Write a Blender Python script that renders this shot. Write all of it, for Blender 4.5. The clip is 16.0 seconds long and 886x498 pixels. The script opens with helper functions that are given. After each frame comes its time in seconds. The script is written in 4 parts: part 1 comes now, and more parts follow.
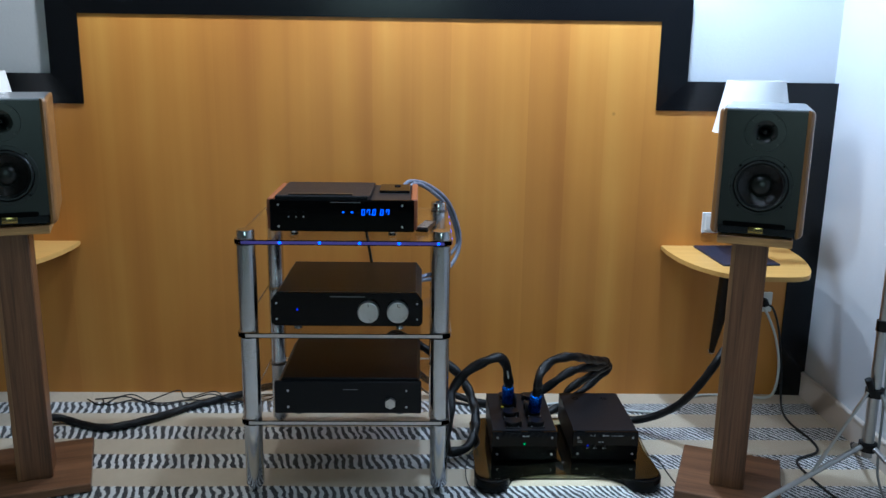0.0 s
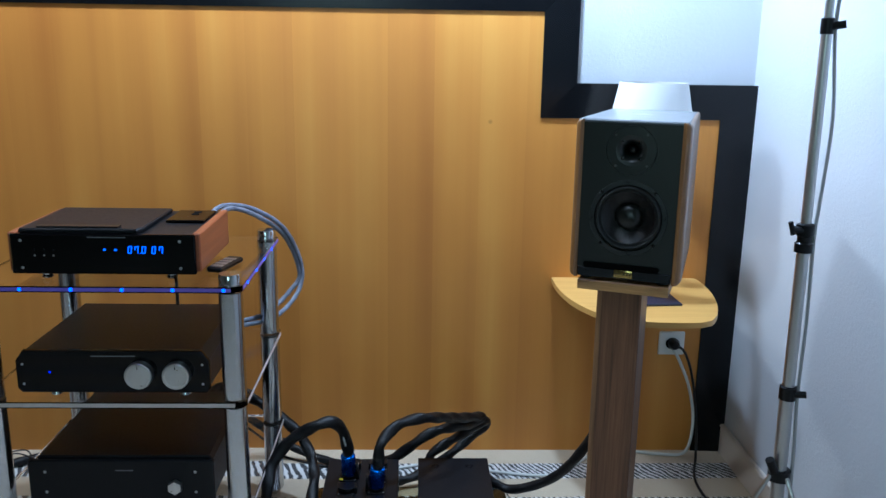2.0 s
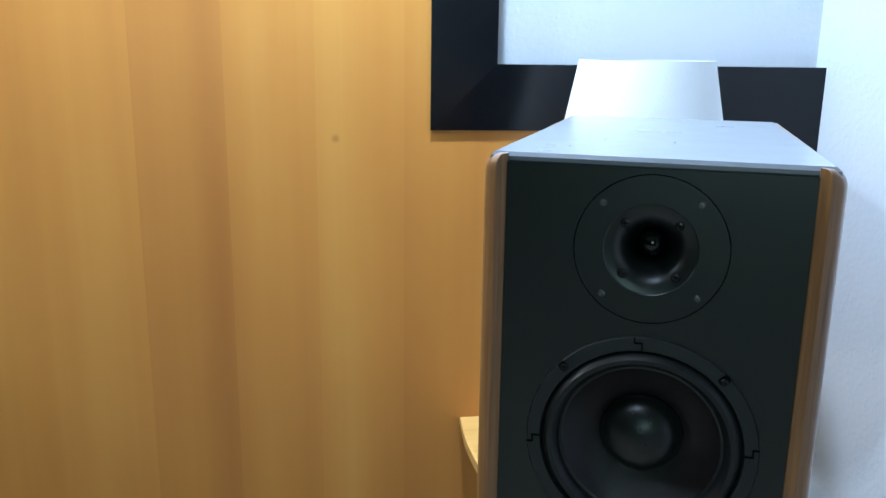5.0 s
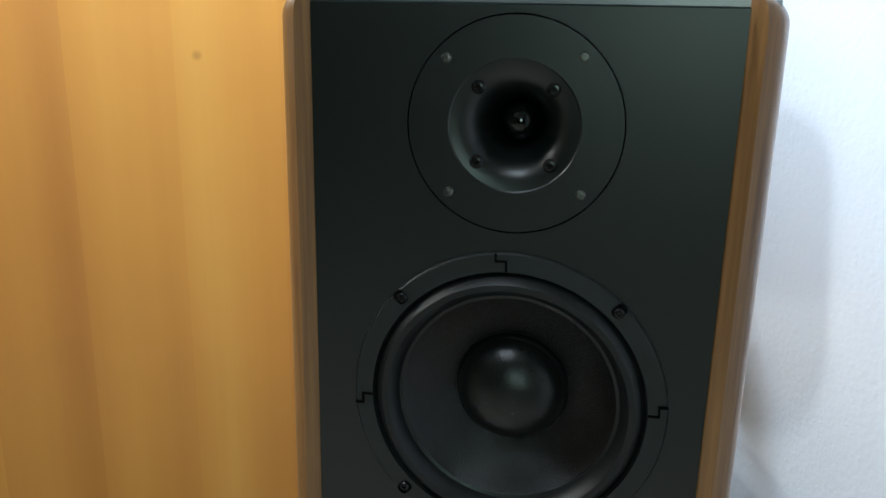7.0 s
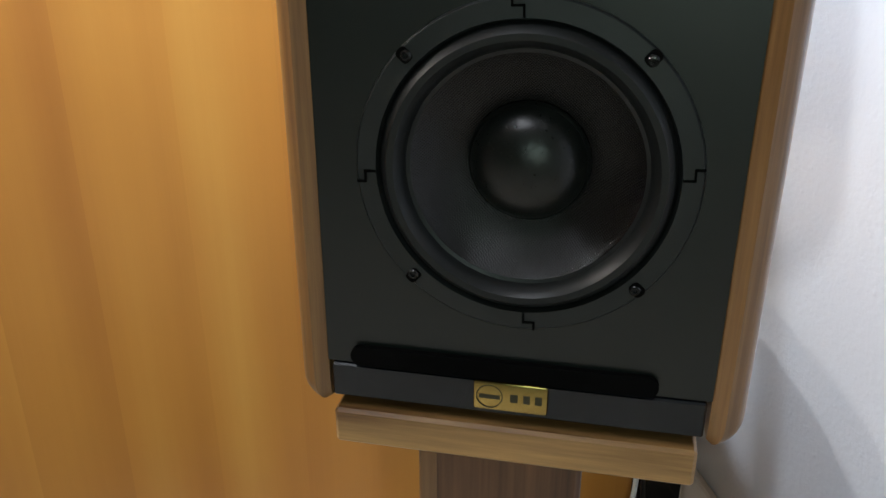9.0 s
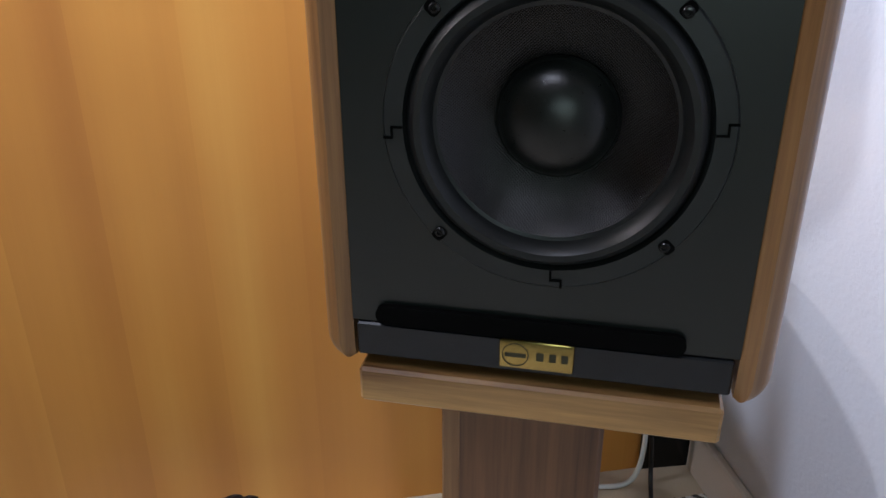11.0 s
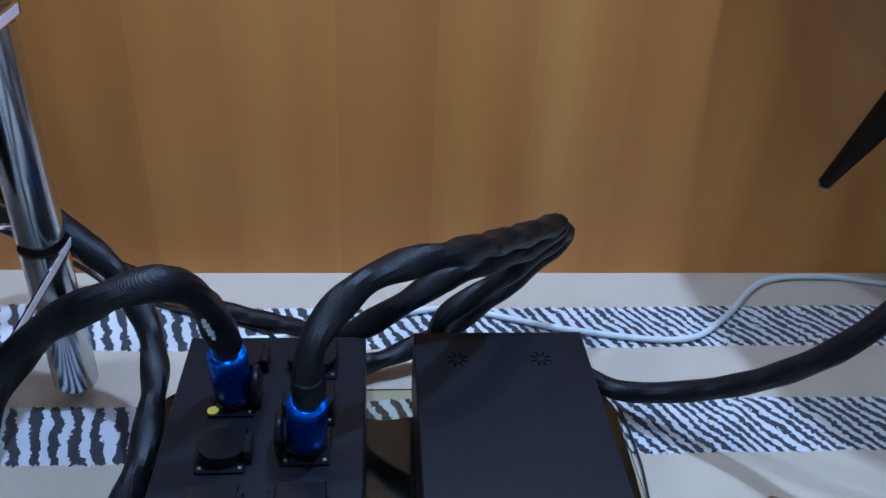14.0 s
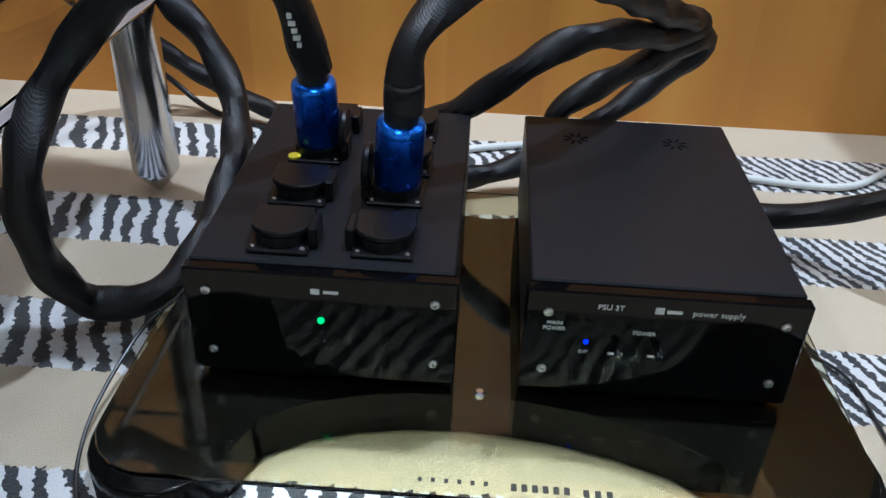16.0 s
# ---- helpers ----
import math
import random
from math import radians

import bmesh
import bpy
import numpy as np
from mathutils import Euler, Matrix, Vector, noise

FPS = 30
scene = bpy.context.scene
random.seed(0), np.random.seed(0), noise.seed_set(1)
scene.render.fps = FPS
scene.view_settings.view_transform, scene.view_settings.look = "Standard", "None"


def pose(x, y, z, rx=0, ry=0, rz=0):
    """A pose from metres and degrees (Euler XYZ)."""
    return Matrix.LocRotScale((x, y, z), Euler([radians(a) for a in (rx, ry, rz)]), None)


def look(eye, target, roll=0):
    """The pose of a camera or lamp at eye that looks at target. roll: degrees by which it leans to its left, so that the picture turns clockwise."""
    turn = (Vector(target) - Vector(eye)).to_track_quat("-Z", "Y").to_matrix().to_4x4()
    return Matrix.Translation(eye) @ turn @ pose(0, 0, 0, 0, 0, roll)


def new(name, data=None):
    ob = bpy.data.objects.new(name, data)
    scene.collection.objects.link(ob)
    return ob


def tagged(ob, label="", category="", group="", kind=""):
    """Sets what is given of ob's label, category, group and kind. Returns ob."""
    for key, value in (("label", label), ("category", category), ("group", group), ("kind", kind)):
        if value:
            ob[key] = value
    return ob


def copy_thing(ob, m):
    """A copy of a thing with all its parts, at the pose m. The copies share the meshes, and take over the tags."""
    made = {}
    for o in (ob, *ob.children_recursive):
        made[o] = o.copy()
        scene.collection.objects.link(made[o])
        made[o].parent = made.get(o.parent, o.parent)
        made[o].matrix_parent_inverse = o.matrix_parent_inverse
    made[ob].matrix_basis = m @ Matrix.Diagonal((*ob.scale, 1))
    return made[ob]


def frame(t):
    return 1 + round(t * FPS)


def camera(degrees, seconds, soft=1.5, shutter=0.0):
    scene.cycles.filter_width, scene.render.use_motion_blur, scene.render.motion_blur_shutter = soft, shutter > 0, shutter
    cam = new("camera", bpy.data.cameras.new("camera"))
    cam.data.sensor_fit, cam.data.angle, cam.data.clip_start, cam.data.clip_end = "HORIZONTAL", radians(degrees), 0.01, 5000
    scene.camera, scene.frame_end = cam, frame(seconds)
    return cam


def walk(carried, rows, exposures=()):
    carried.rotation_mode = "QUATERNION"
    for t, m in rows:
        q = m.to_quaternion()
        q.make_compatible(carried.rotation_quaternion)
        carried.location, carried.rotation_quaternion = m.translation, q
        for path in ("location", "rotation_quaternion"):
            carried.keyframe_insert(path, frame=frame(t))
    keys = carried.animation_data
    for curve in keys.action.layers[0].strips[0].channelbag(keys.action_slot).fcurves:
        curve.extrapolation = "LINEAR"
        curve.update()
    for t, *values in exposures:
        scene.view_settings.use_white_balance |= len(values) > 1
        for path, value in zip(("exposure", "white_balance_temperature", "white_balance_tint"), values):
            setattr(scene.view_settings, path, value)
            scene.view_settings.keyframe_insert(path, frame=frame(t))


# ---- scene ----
cam = camera(55.8, 16.0)
PATH = [
    (0, (-0.001, 0.1155, 1.39), (0.051, 2.061, 0.929), 0.8),
    (0.5, (0.131, 0.2135, 1.397), (0.194, 2.159, 0.936), 0.9),
    (1, (0.277, 0.2775, 1.412), (0.344, 2.223, 0.948), 0.9),
    (1.5, (0.396, 0.4005, 1.418), (0.464, 2.345, 0.954), 1.0),
    (2, (0.503, 0.6435, 1.391), (0.567, 2.588, 0.924), 0.9),
    (2.5, (0.595, 0.8955, 1.367), (0.661, 2.837, 0.892), 0.9),
    (3, (0.685, 1.159, 1.352), (0.751, 3.103, 0.882), 0.9),
    (3.5, (0.702, 1.401, 1.336), (0.781, 3.344, 0.864), 1.1),
    (4, (0.702, 1.603, 1.326), (0.812, 3.546, 0.859), 1.0),
    (4.2, (0.709, 1.682, 1.326), (0.842, 3.623, 0.857), 0.9),
    (6.3, (0.856, 2.093, 1.269), (1.165, 4.007, 0.781), 1.2),
    (6.5, (0.862, 2.094, 1.257), (1.184, 4.004, 0.759), 1.3),
    (7, (0.872, 2.091, 1.231), (1.219, 3.983, 0.681), 1.1),
    (7.5, (0.875, 2.099, 1.204), (1.222, 3.973, 0.58), 0.5),
    (8, (0.876, 2.106, 1.18), (1.214, 3.956, 0.499), 0.0),
    (8.5, (0.876, 2.112, 1.166), (1.205, 3.938, 0.42), -0.1),
    (9, (0.871, 2.117, 1.154), (1.209, 3.919, 0.354), 0.0),
    (9.2, (0.872, 2.118, 1.147), (1.202, 3.915, 0.331), -0.1),
    (11.3, (0.851, 2.122, 1.148), (1.172, 3.88, 0.25), -0.2),
    (11.5, (0.842, 2.126, 1.149), (1.148, 3.877, 0.232), -0.3),
    (12, (0.79, 2.127, 1.131), (1.154, 3.869, 0.219), 0.9),
    (12.5, (0.747, 2.122, 1.1), (1.107, 3.858, 0.174), 1.2),
    (13, (0.683, 2.135, 1.062), (1.014, 3.858, 0.101), 1.5),
    (13.5, (0.555, 2.141, 0.968), (0.829, 3.84, -0.05), 2.6),
    (14, (0.468, 2.174, 0.816), (0.626, 3.854, -0.258), 3.0),
    (14.4, (0.437, 2.189, 0.685), (0.514, 3.875, -0.388), 2.6),
    (14.5, (0.432, 2.198, 0.669), (0.501, 3.869, -0.427), 2.8),
    (15, (0.435, 2.186, 0.611), (0.442, 3.861, -0.48), 2.5),
    (15.5, (0.45, 2.169, 0.57), (0.413, 3.847, -0.517), 2.4),
    (16, (0.468, 2.15, 0.532), (0.393, 3.828, -0.554), 2.3),
]
EXPOSURE = [(0.0, -0.06, 5100, 5), (1.5, -0.03, 4950, 5), (4.0, -0.02, 4950, 4), (6.3, 0.30, 5400, 2), (9.2, 0.46, 6150, 12), (11.3, 0.38, 5500, 20), (12.0, 0.34, 4700, 22), (12.5, 0.30, 4450, 26), (13.0, 0.26, 4450, 26), (13.5, 0.10, 4000, 15), (14.0, 0.13, 4350, 13), (15.0, 0.50, 5400, 11), (16.0, 0.54, 5500, 10)]
walk(cam, [(t, look(eye, target, roll)) for t, eye, target, roll in PATH], EXPOSURE)

# ---- world and light ----
world = bpy.data.worlds.new("world")
scene.world = world
world.use_nodes = True
wn = world.node_tree
sky = wn.nodes.new("ShaderNodeTexSky")
sky.sky_type = "NISHITA"
sky.sun_disc = False
sky.sun_elevation, sky.sun_rotation = radians(40), radians(200)
wn.links.new(sky.outputs[0], wn.nodes["Background"].inputs[0])
wn.nodes["Background"].inputs[1].default_value = 0.1


def lamp_light(name, kind, m, energy, color, **more):
    data = bpy.data.lights.new(name, kind)
    data.energy, data.color = energy, color
    if "size" in more:
        if kind == "AREA":
            data.shape, data.size, data.size_y = "RECTANGLE", more["size"], more.get("size_y", more["size"])
        else:
            data.shadow_soft_size = more["size"]
    if kind == "SPOT":
        data.spot_size, data.spot_blend = radians(150), 0.5
    ob = new(name, data)
    ob.matrix_world = m
    return ob


# added fill behind the camera, added ceiling fill, three spotlights hung along the wall
lamp_light("rear_fill", "AREA", look((-0.30, -2.12, 1.72), (-0.1, 3.0, 1.3)), 13.0, (0.74, 1.0, 0.80), size=1.1, size_y=1.15)
# added overhead fill that lifts the carpet; no such fitting is known
lamp_light("ceiling_fill", "AREA", pose(0.30, 1.9, 2.58), 5.5, (0.95, 0.97, 1.0), size=0.5, size_y=0.5)
lamp_light("spotlight_right", "SPOT", pose(0.86, 3.05, 2.25), 102, (0.84, 0.92, 1.0), size=0.05)
# added filler between the outer spots, evens the light on the panel
lamp_light("spot_fill_middle", "SPOT", pose(-0.02, 3.05, 2.25), 50, (0.96, 0.95, 0.92), size=0.05)
lamp_light("spotlight_left", "SPOT", pose(-0.95, 3.05, 2.25), 44, (1.0, 0.92, 0.80), size=0.05)

# ---- materials ----


class Nodes:
    """Short notation for shader nodes."""

    def __init__(self, name):
        self.m = bpy.data.materials.new(name)
        self.m.use_nodes = True
        self.t = self.m.node_tree
        self.b = self.t.nodes["Principled BSDF"]

    def put(self, sock, v):
        if isinstance(v, bpy.types.NodeSocket):
            self.t.links.new(v, sock)
        else:
            sock.default_value = v

    def node(self, kind, ins=None, out=0, **props):
        n = self.t.nodes.new(kind)
        for k, v in props.items():
            setattr(n, k, v)
        for k, v in (ins or {}).items():
            self.put(n.inputs[k], v)
        return n.outputs[out]

    def math(self, op, a, b=0.0, c=0.0):
        return self.node("ShaderNodeMath", {0: a, 1: b, 2: c}, operation=op)

    def coords(self, which="Object", scale=(1, 1, 1), turn=(0, 0, 0)):
        c = self.t.nodes.new("ShaderNodeTexCoord").outputs[which]
        return self.node("ShaderNodeMapping", {"Vector": c, "Scale": scale, "Rotation": turn})

    def noise(self, v, scale, detail=3.0, rough=0.5, distortion=0.0):
        return self.node("ShaderNodeTexNoise", {"Vector": v, "Scale": scale, "Detail": detail, "Roughness": rough, "Distortion": distortion})

    def ramp(self, f, *stops):
        n = self.t.nodes.new("ShaderNodeValToRGB")
        while len(n.color_ramp.elements) < len(stops):
            n.color_ramp.elements.new(0.5)
        for e, (p, c) in zip(n.color_ramp.elements, stops):
            e.position, e.color = p, (*c, 1) if len(c) == 3 else c
        self.put(n.inputs[0], f)
        return n.outputs[0]

    def mix(self, f, a, b, blend="MIX"):
        n = self.t.nodes.new("ShaderNodeMix")
        n.data_type, n.blend_type = "RGBA", blend
        self.put(n.inputs[0], f)
        self.put(n.inputs[6], (*a, 1) if isinstance(a, tuple) else a)
        self.put(n.inputs[7], (*b, 1) if isinstance(b, tuple) else b)
        return n.outputs[2]

    def bump(self, h, strength, distance=0.002):
        self.put(self.b.inputs["Normal"], self.node("ShaderNodeBump", {"Height": h, "Strength": strength, "Distance": distance}))

    def set(self, **kw):
        names = dict(color="Base Color", rough="Roughness", metal="Metallic", coat="Coat Weight", coat_rough="Coat Roughness", trans="Transmission Weight",
                     ior="IOR", spec="Specular IOR Level", sheen="Sheen Weight", emit="Emission Color", power="Emission Strength", alpha="Alpha", aniso="Anisotropic")
        for k, v in kw.items():
            self.put(self.b.inputs[names[k]], (*v, 1) if isinstance(v, tuple) and len(v) == 3 else v)
        return self


def plain(name, color, rough, metal=0.0, vary=0.12, scale=30.0, bump=0.0, **more):
    """Paint, plastic or metal with a little mottling of tone and gloss."""
    n = Nodes(name)
    v = n.coords()
    f = n.noise(v, scale, 4.0, 0.6)
    g = n.noise(v, scale * 0.17, 2.0)
    lo, hi = tuple(c * (1 - vary) for c in color), tuple(min(1, c * (1 + vary)) for c in color)
    n.set(color=n.mix(n.math("MULTIPLY_ADD", f, 0.6, n.math("MULTIPLY", g, 0.4)), lo, hi), metal=metal,
          rough=n.math("MULTIPLY_ADD", n.math("SUBTRACT", f, 0.5), rough * 0.5, rough), **more)
    if bump:
        n.bump(f, bump)
    return n.m


def wood(name, dark, light, grain=(60, 60, 2.2), rough=0.4, coat=0.0, ring=6.0, bump=0.08):
    """Veneer: fine fibres along one axis over broad soft figure."""
    n = Nodes(name)
    v = n.coords(scale=grain)
    fib = n.noise(v, 4.0, 6.0, 0.65)
    v2 = n.coords(scale=tuple(g * 0.12 for g in grain))
    fig = n.noise(v2, ring, 3.0, 0.55, 0.6)
    f = n.math("ADD", n.math("MULTIPLY", fib, 0.45), n.math("MULTIPLY", fig, 0.55))
    n.set(color=n.ramp(f, (0.33, dark), (0.68, light)), rough=n.math("MULTIPLY_ADD", fib, 0.12, rough - 0.06), coat=coat, coat_rough=0.15)
    n.bump(fib, bump, 0.001)
    return n.m


def panel_wood():
    """Honey-coloured veneer in upright leaves, each a little different in tone."""
    n = Nodes("honey_veneer")
    v = n.coords(scale=(1, 1, 1))
    sep = n.t.nodes.new("ShaderNodeSeparateXYZ")
    n.put(sep.inputs[0], v)
    x = sep.outputs[0]
    leaf = n.node("ShaderNodeTexWhiteNoise", {"W": n.math("FLOOR", n.math("DIVIDE", x, 0.15))}, noise_dimensions="1D")
    wide = n.noise(n.coords(scale=(6, 0.35, 1)), 1.0, 2.0, 0.5)
    sway = n.math("MULTIPLY_ADD", n.noise(n.coords(scale=(1.2, 0.5, 1)), 1.0, 1.0), 0.05, x)
    match = n.math("PINGPONG", sway, 0.075)
    mid = n.noise(n.coords(scale=(42, 0.6, 1)), 1.0, 3.0, 0.55)
    fib = n.noise(n.coords(scale=(420, 1, 5)), 1.0, 3.0, 0.6)
    cloud = n.noise(n.coords(scale=(2.2, 1, 2.8)), 1.0, 3.0)
    f = n.math("MULTIPLY_ADD", match, 1.0, n.math("MULTIPLY", wide, 0.34))
    for a, k in ((mid, 0.05), (fib, 0.030), (leaf, 0.08), (cloud, 0.26)):
        f = n.math("MULTIPLY_ADD", a, k, f)
    col = n.ramp(f, (0.22, (0.37, 0.134, 0.024)), (0.43, (0.555, 0.242, 0.042)), (0.64, (0.73, 0.388, 0.080)))
    # a few small dark knots
    knot = n.node("ShaderNodeTexVoronoi", {"Vector": n.coords(scale=(1, 1, 0.9)), "Scale": 2.3, "Randomness": 1.0})
    col = n.mix(n.node("ShaderNodeMapRange", {0: knot, 1: 0.006, 2: 0.016, 3: 0.55, 4: 0.0}), col, (0.16, 0.06, 0.015))
    spot = n.node("ShaderNodeVectorMath", {0: v, 1: (0.9325, 1.161, 0.0)}, out=1, operation="DISTANCE")
    col = n.mix(n.node("ShaderNodeMapRange", {0: spot, 1: 0.003, 2: 0.009, 3: 0.45, 4: 0.0}), col, (0.20, 0.085, 0.02))
    n.set(color=col, rough=n.math("MULTIPLY_ADD", fib, 0.1, 0.34), spec=0.42)
    n.bump(fib, 0.05, 0.0006)
    return n.m


def carpet():
    """Low-pile carpet: plain sand bands and bands of black and white zebra print, side by side."""
    n = Nodes("zebra_carpet")
    v = n.coords()
    sep = n.t.nodes.new("ShaderNodeSeparateXYZ")
    n.put(sep.inputs[0], v)
    x, y = sep.outputs[0], sep.outputs[1]
    w1 = n.noise(v, 2.6, 2.0)
    w2 = n.noise(v, 17.0, 2.0)
    w3 = n.noise(v, 160.0, 2.0)
    pile = n.noise(v, 520.0, 2.0, 0.7)
    # bands across the room
    edge = n.math("MULTIPLY_ADD", n.math("SUBTRACT", w3, 0.5), 0.016, n.math("MULTIPLY_ADD", n.math("SUBTRACT", w1, 0.5), 0.02, y))
    band = n.math("FRACT", n.math("DIVIDE", n.math("SUBTRACT", 3.272, edge), 0.222))
    in_band = n.math("MULTIPLY", n.math("LESS_THAN", band, 0.47), n.math("LESS_THAN", edge, 3.272))
    # stripes over each band, slanting by a different amount in each
    row = n.math("FLOOR", n.math("DIVIDE", n.math("SUBTRACT", 3.272, edge), 0.222))
    rnd = n.node("ShaderNodeTexWhiteNoise", {"W": row}, noise_dimensions="1D")
    lean = n.node("ShaderNodeMapRange", {0: x, 1: -0.2, 2: 0.9, 3: -0.5, 4: -1.5})
    lean = n.math("MULTIPLY_ADD", n.math("SUBTRACT", w1, 0.5), 0.9, lean)
    freq = n.node("ShaderNodeMapRange", {0: x, 1: 0.2, 2: 1.0, 3: 36.0, 4: 46.0})
    u = n.math("MULTIPLY_ADD", band, n.math("MULTIPLY", lean, 0.11), x)
    u = n.math("MULTIPLY_ADD", n.math("SUBTRACT", w2, 0.5), 0.036, u)
    u = n.math("MULTIPLY_ADD", n.math("SUBTRACT", w3, 0.5), 0.007, u)
    ph = n.math("MULTIPLY_ADD", u, freq, n.math("MULTIPLY", rnd, 7.0))
    s = n.math("SINE", n.math("MULTIPLY", ph, 6.2832))
    stripe = n.math("GREATER_THAN", s, n.math("MULTIPLY_ADD", n.math("SUBTRACT", n.noise(v, 26.0, 1.0), 0.5), 1.7, -0.02))
    white = n.mix(pile, (0.58, 0.58, 0.58), (0.80, 0.80, 0.80))
    black = n.mix(pile, (0.014, 0.015, 0.018), (0.055, 0.057, 0.062))
    sand = n.mix(n.math("MULTIPLY_ADD", w2, 0.4, n.math("MULTIPLY", pile, 0.6)), (0.46, 0.38, 0.265), (0.67, 0.57, 0.42))
    n.set(color=n.mix(in_band, sand, n.mix(stripe, white, black)), rough=0.95, spec=0.15, sheen=0.25)
    n.bump(n.math("MULTIPLY_ADD", stripe, -0.3, pile), 0.7, 0.004)
    return n.m


def braid(name, dark, light, rough):
    """Woven sleeve: two sets of fine crossing threads."""
    n = Nodes(name)
    v = n.coords()
    a = n.node("ShaderNodeTexWave", {"Vector": n.coords(turn=(0.4, 0.9, 0.6)), "Scale": 190.0, "Distortion": 3.5, "Detail": 2.0})
    b = n.node("ShaderNodeTexWave", {"Vector": n.coords(turn=(-0.5, -0.7, 0.3)), "Scale": 190.0, "Distortion": 3.5, "Detail": 2.0})
    f = n.math("MULTIPLY", n.math("ADD", a, b), 0.5)
    g = n.noise(v, 35.0, 3.0)
    n.set(color=n.mix(n.math("MULTIPLY", f, g), dark, light), rough=rough, spec=0.3)
    n.bump(f, 0.3, 0.001)
    return n.m


def glass(name, color=(1, 1, 1), rough=0.0, ior=1.49):
    n = Nodes(name)
    n.set(color=color, rough=rough, trans=1.0, ior=ior)
    return n.m


def glow(name, color, power):
    n = Nodes(name)
    n.set(color=tuple(c * 0.4 for c in color), emit=color, power=power, rough=0.3)
    return n.m


def wall_paint(name, color, bump=0.35):
    n = Nodes(name)
    v = n.coords()
    big = n.noise(v, 1.6, 3.0)
    fine = n.noise(v, 95.0, 5.0, 0.62)
    lump = n.node("ShaderNodeTexVoronoi", {"Vector": v, "Scale": 38.0})
    lump = n.node("ShaderNodeMapRange", {0: lump, 1: 0.0, 2: 0.16, 3: 1.0, 4: 0.0})
    n.set(color=n.mix(n.math("MULTIPLY_ADD", fine, 0.3, n.math("MULTIPLY", big, 0.7)), tuple(c * 0.94 for c in color), color), rough=0.78, spec=0.3)
    n.bump(n.math("MULTIPLY_ADD", lump, 0.35, fine), bump, 0.0025)
    return n.m


def satin(name, color, rough, spec):
    """Even satin lacquer with hardly any change of tone."""
    n = Nodes(name)
    f = n.noise(n.coords(), 4.0, 2.0)
    return n.set(color=n.mix(f, tuple(c * 0.9 for c in color), tuple(c * 1.1 for c in color)), rough=rough, spec=spec).m


def woven(name, color):
    """Coarse glossy weave of about one millimetre."""
    n = Nodes(name)
    a = n.node("ShaderNodeTexWave", {"Vector": n.coords(turn=(0, radians(45), 0)), "Scale": 260.0, "Distortion": 0.6, "Detail Scale": 3.0}, out=1, bands_direction="X")
    b = n.node("ShaderNodeTexWave", {"Vector": n.coords(turn=(0, radians(45), 0)), "Scale": 260.0, "Distortion": 0.6, "Detail Scale": 3.0}, out=1, bands_direction="Z")
    h = n.math("MULTIPLY", a, b)
    n.set(color=n.mix(h, tuple(c * 0.6 for c in color), tuple(c * 1.6 for c in color)), rough=0.17, spec=0.5)
    n.bump(h, 0.35, 0.0006)
    return n.m


M_panel = panel_wood()
M_carpet = carpet()
M_wall = wall_paint("white_wall_paint", (0.60, 0.61, 0.64))
# dark tone for the unseen walls, set to cut bounced light and reflections
M_far_wall = wall_paint("unseen_wall_dark", (0.20, 0.18, 0.155))
M_ceiling = wall_paint("ceiling_paint", (0.62, 0.62, 0.60), 0.1)
M_band = plain("black_lacquer", (0.005, 0.0055, 0.007), 0.20, vary=0.25, scale=14, spec=0.3)
M_baseboard = plain("pale_baseboard_laminate", (0.56, 0.50, 0.44), 0.45, vary=0.1, scale=9)
M_shelf = wood("maple_shelf_veneer", (0.56, 0.31, 0.075), (0.70, 0.43, 0.13), (2.0, 40, 40), 0.35)
M_walnut = wood("walnut_stand", (0.047, 0.017, 0.007), (0.25, 0.115, 0.050), (48, 48, 1.4), 0.42, ring=7)
# golden walnut, brightened to carry light falling on the top plate's front
M_walnut_lit = wood("walnut_plate_lit", (0.15, 0.066, 0.020), (0.62, 0.36, 0.13), (2.4, 45, 45), 0.38, ring=7)
M_walnut_base = wood("walnut_base_plate", (0.07, 0.030, 0.014), (0.25, 0.122, 0.058), (2.4, 45, 45), 0.42, ring=7)
M_walnut_strip = wood("pale_sapwood", (0.16, 0.075, 0.028), (0.36, 0.19, 0.080), (60, 60, 1.6), 0.4, ring=6)
M_cheek = wood("cherry_cheek", (0.12, 0.052, 0.016), (0.38, 0.195, 0.066), (70, 70, 2.0), 0.32, coat=0.3)
# pale blue-grey cabinet top with a strong coat
M_speaker_top = plain("pale_cabinet_top", (0.20, 0.21, 0.235), 0.30, scale=20, coat=0.9, coat_rough=0.2)
M_baffle = satin("black_satin_baffle", (0.0026, 0.0052, 0.0040), 0.34, 0.65)
M_rubber = plain("black_rubber", (0.008, 0.009, 0.009), 0.40, vary=0.2, scale=80, spec=0.45)
M_cone = woven("woven_black_cone", (0.0042, 0.0036, 0.0038))
M_dust = plain("black_dust_cap", (0.005, 0.006, 0.005), 0.30, vary=0.3, scale=420, bump=0.12, spec=0.5)
M_frame = plain("black_basket_plastic", (0.010, 0.0125, 0.012), 0.44, vary=0.2, scale=120, spec=0.5)
M_black_metal = plain("black_powder_coat", (0.0062, 0.0068, 0.0092), 0.42, vary=0.25, scale=160, bump=0.05, spec=0.2)
M_black_gloss = plain("black_acrylic_front", (0.002, 0.002, 0.0025), 0.06, vary=0.2, scale=20, spec=0.2)
M_black_plastic = plain("black_plastic", (0.006, 0.006, 0.007), 0.30, vary=0.2, scale=60, spec=0.25)
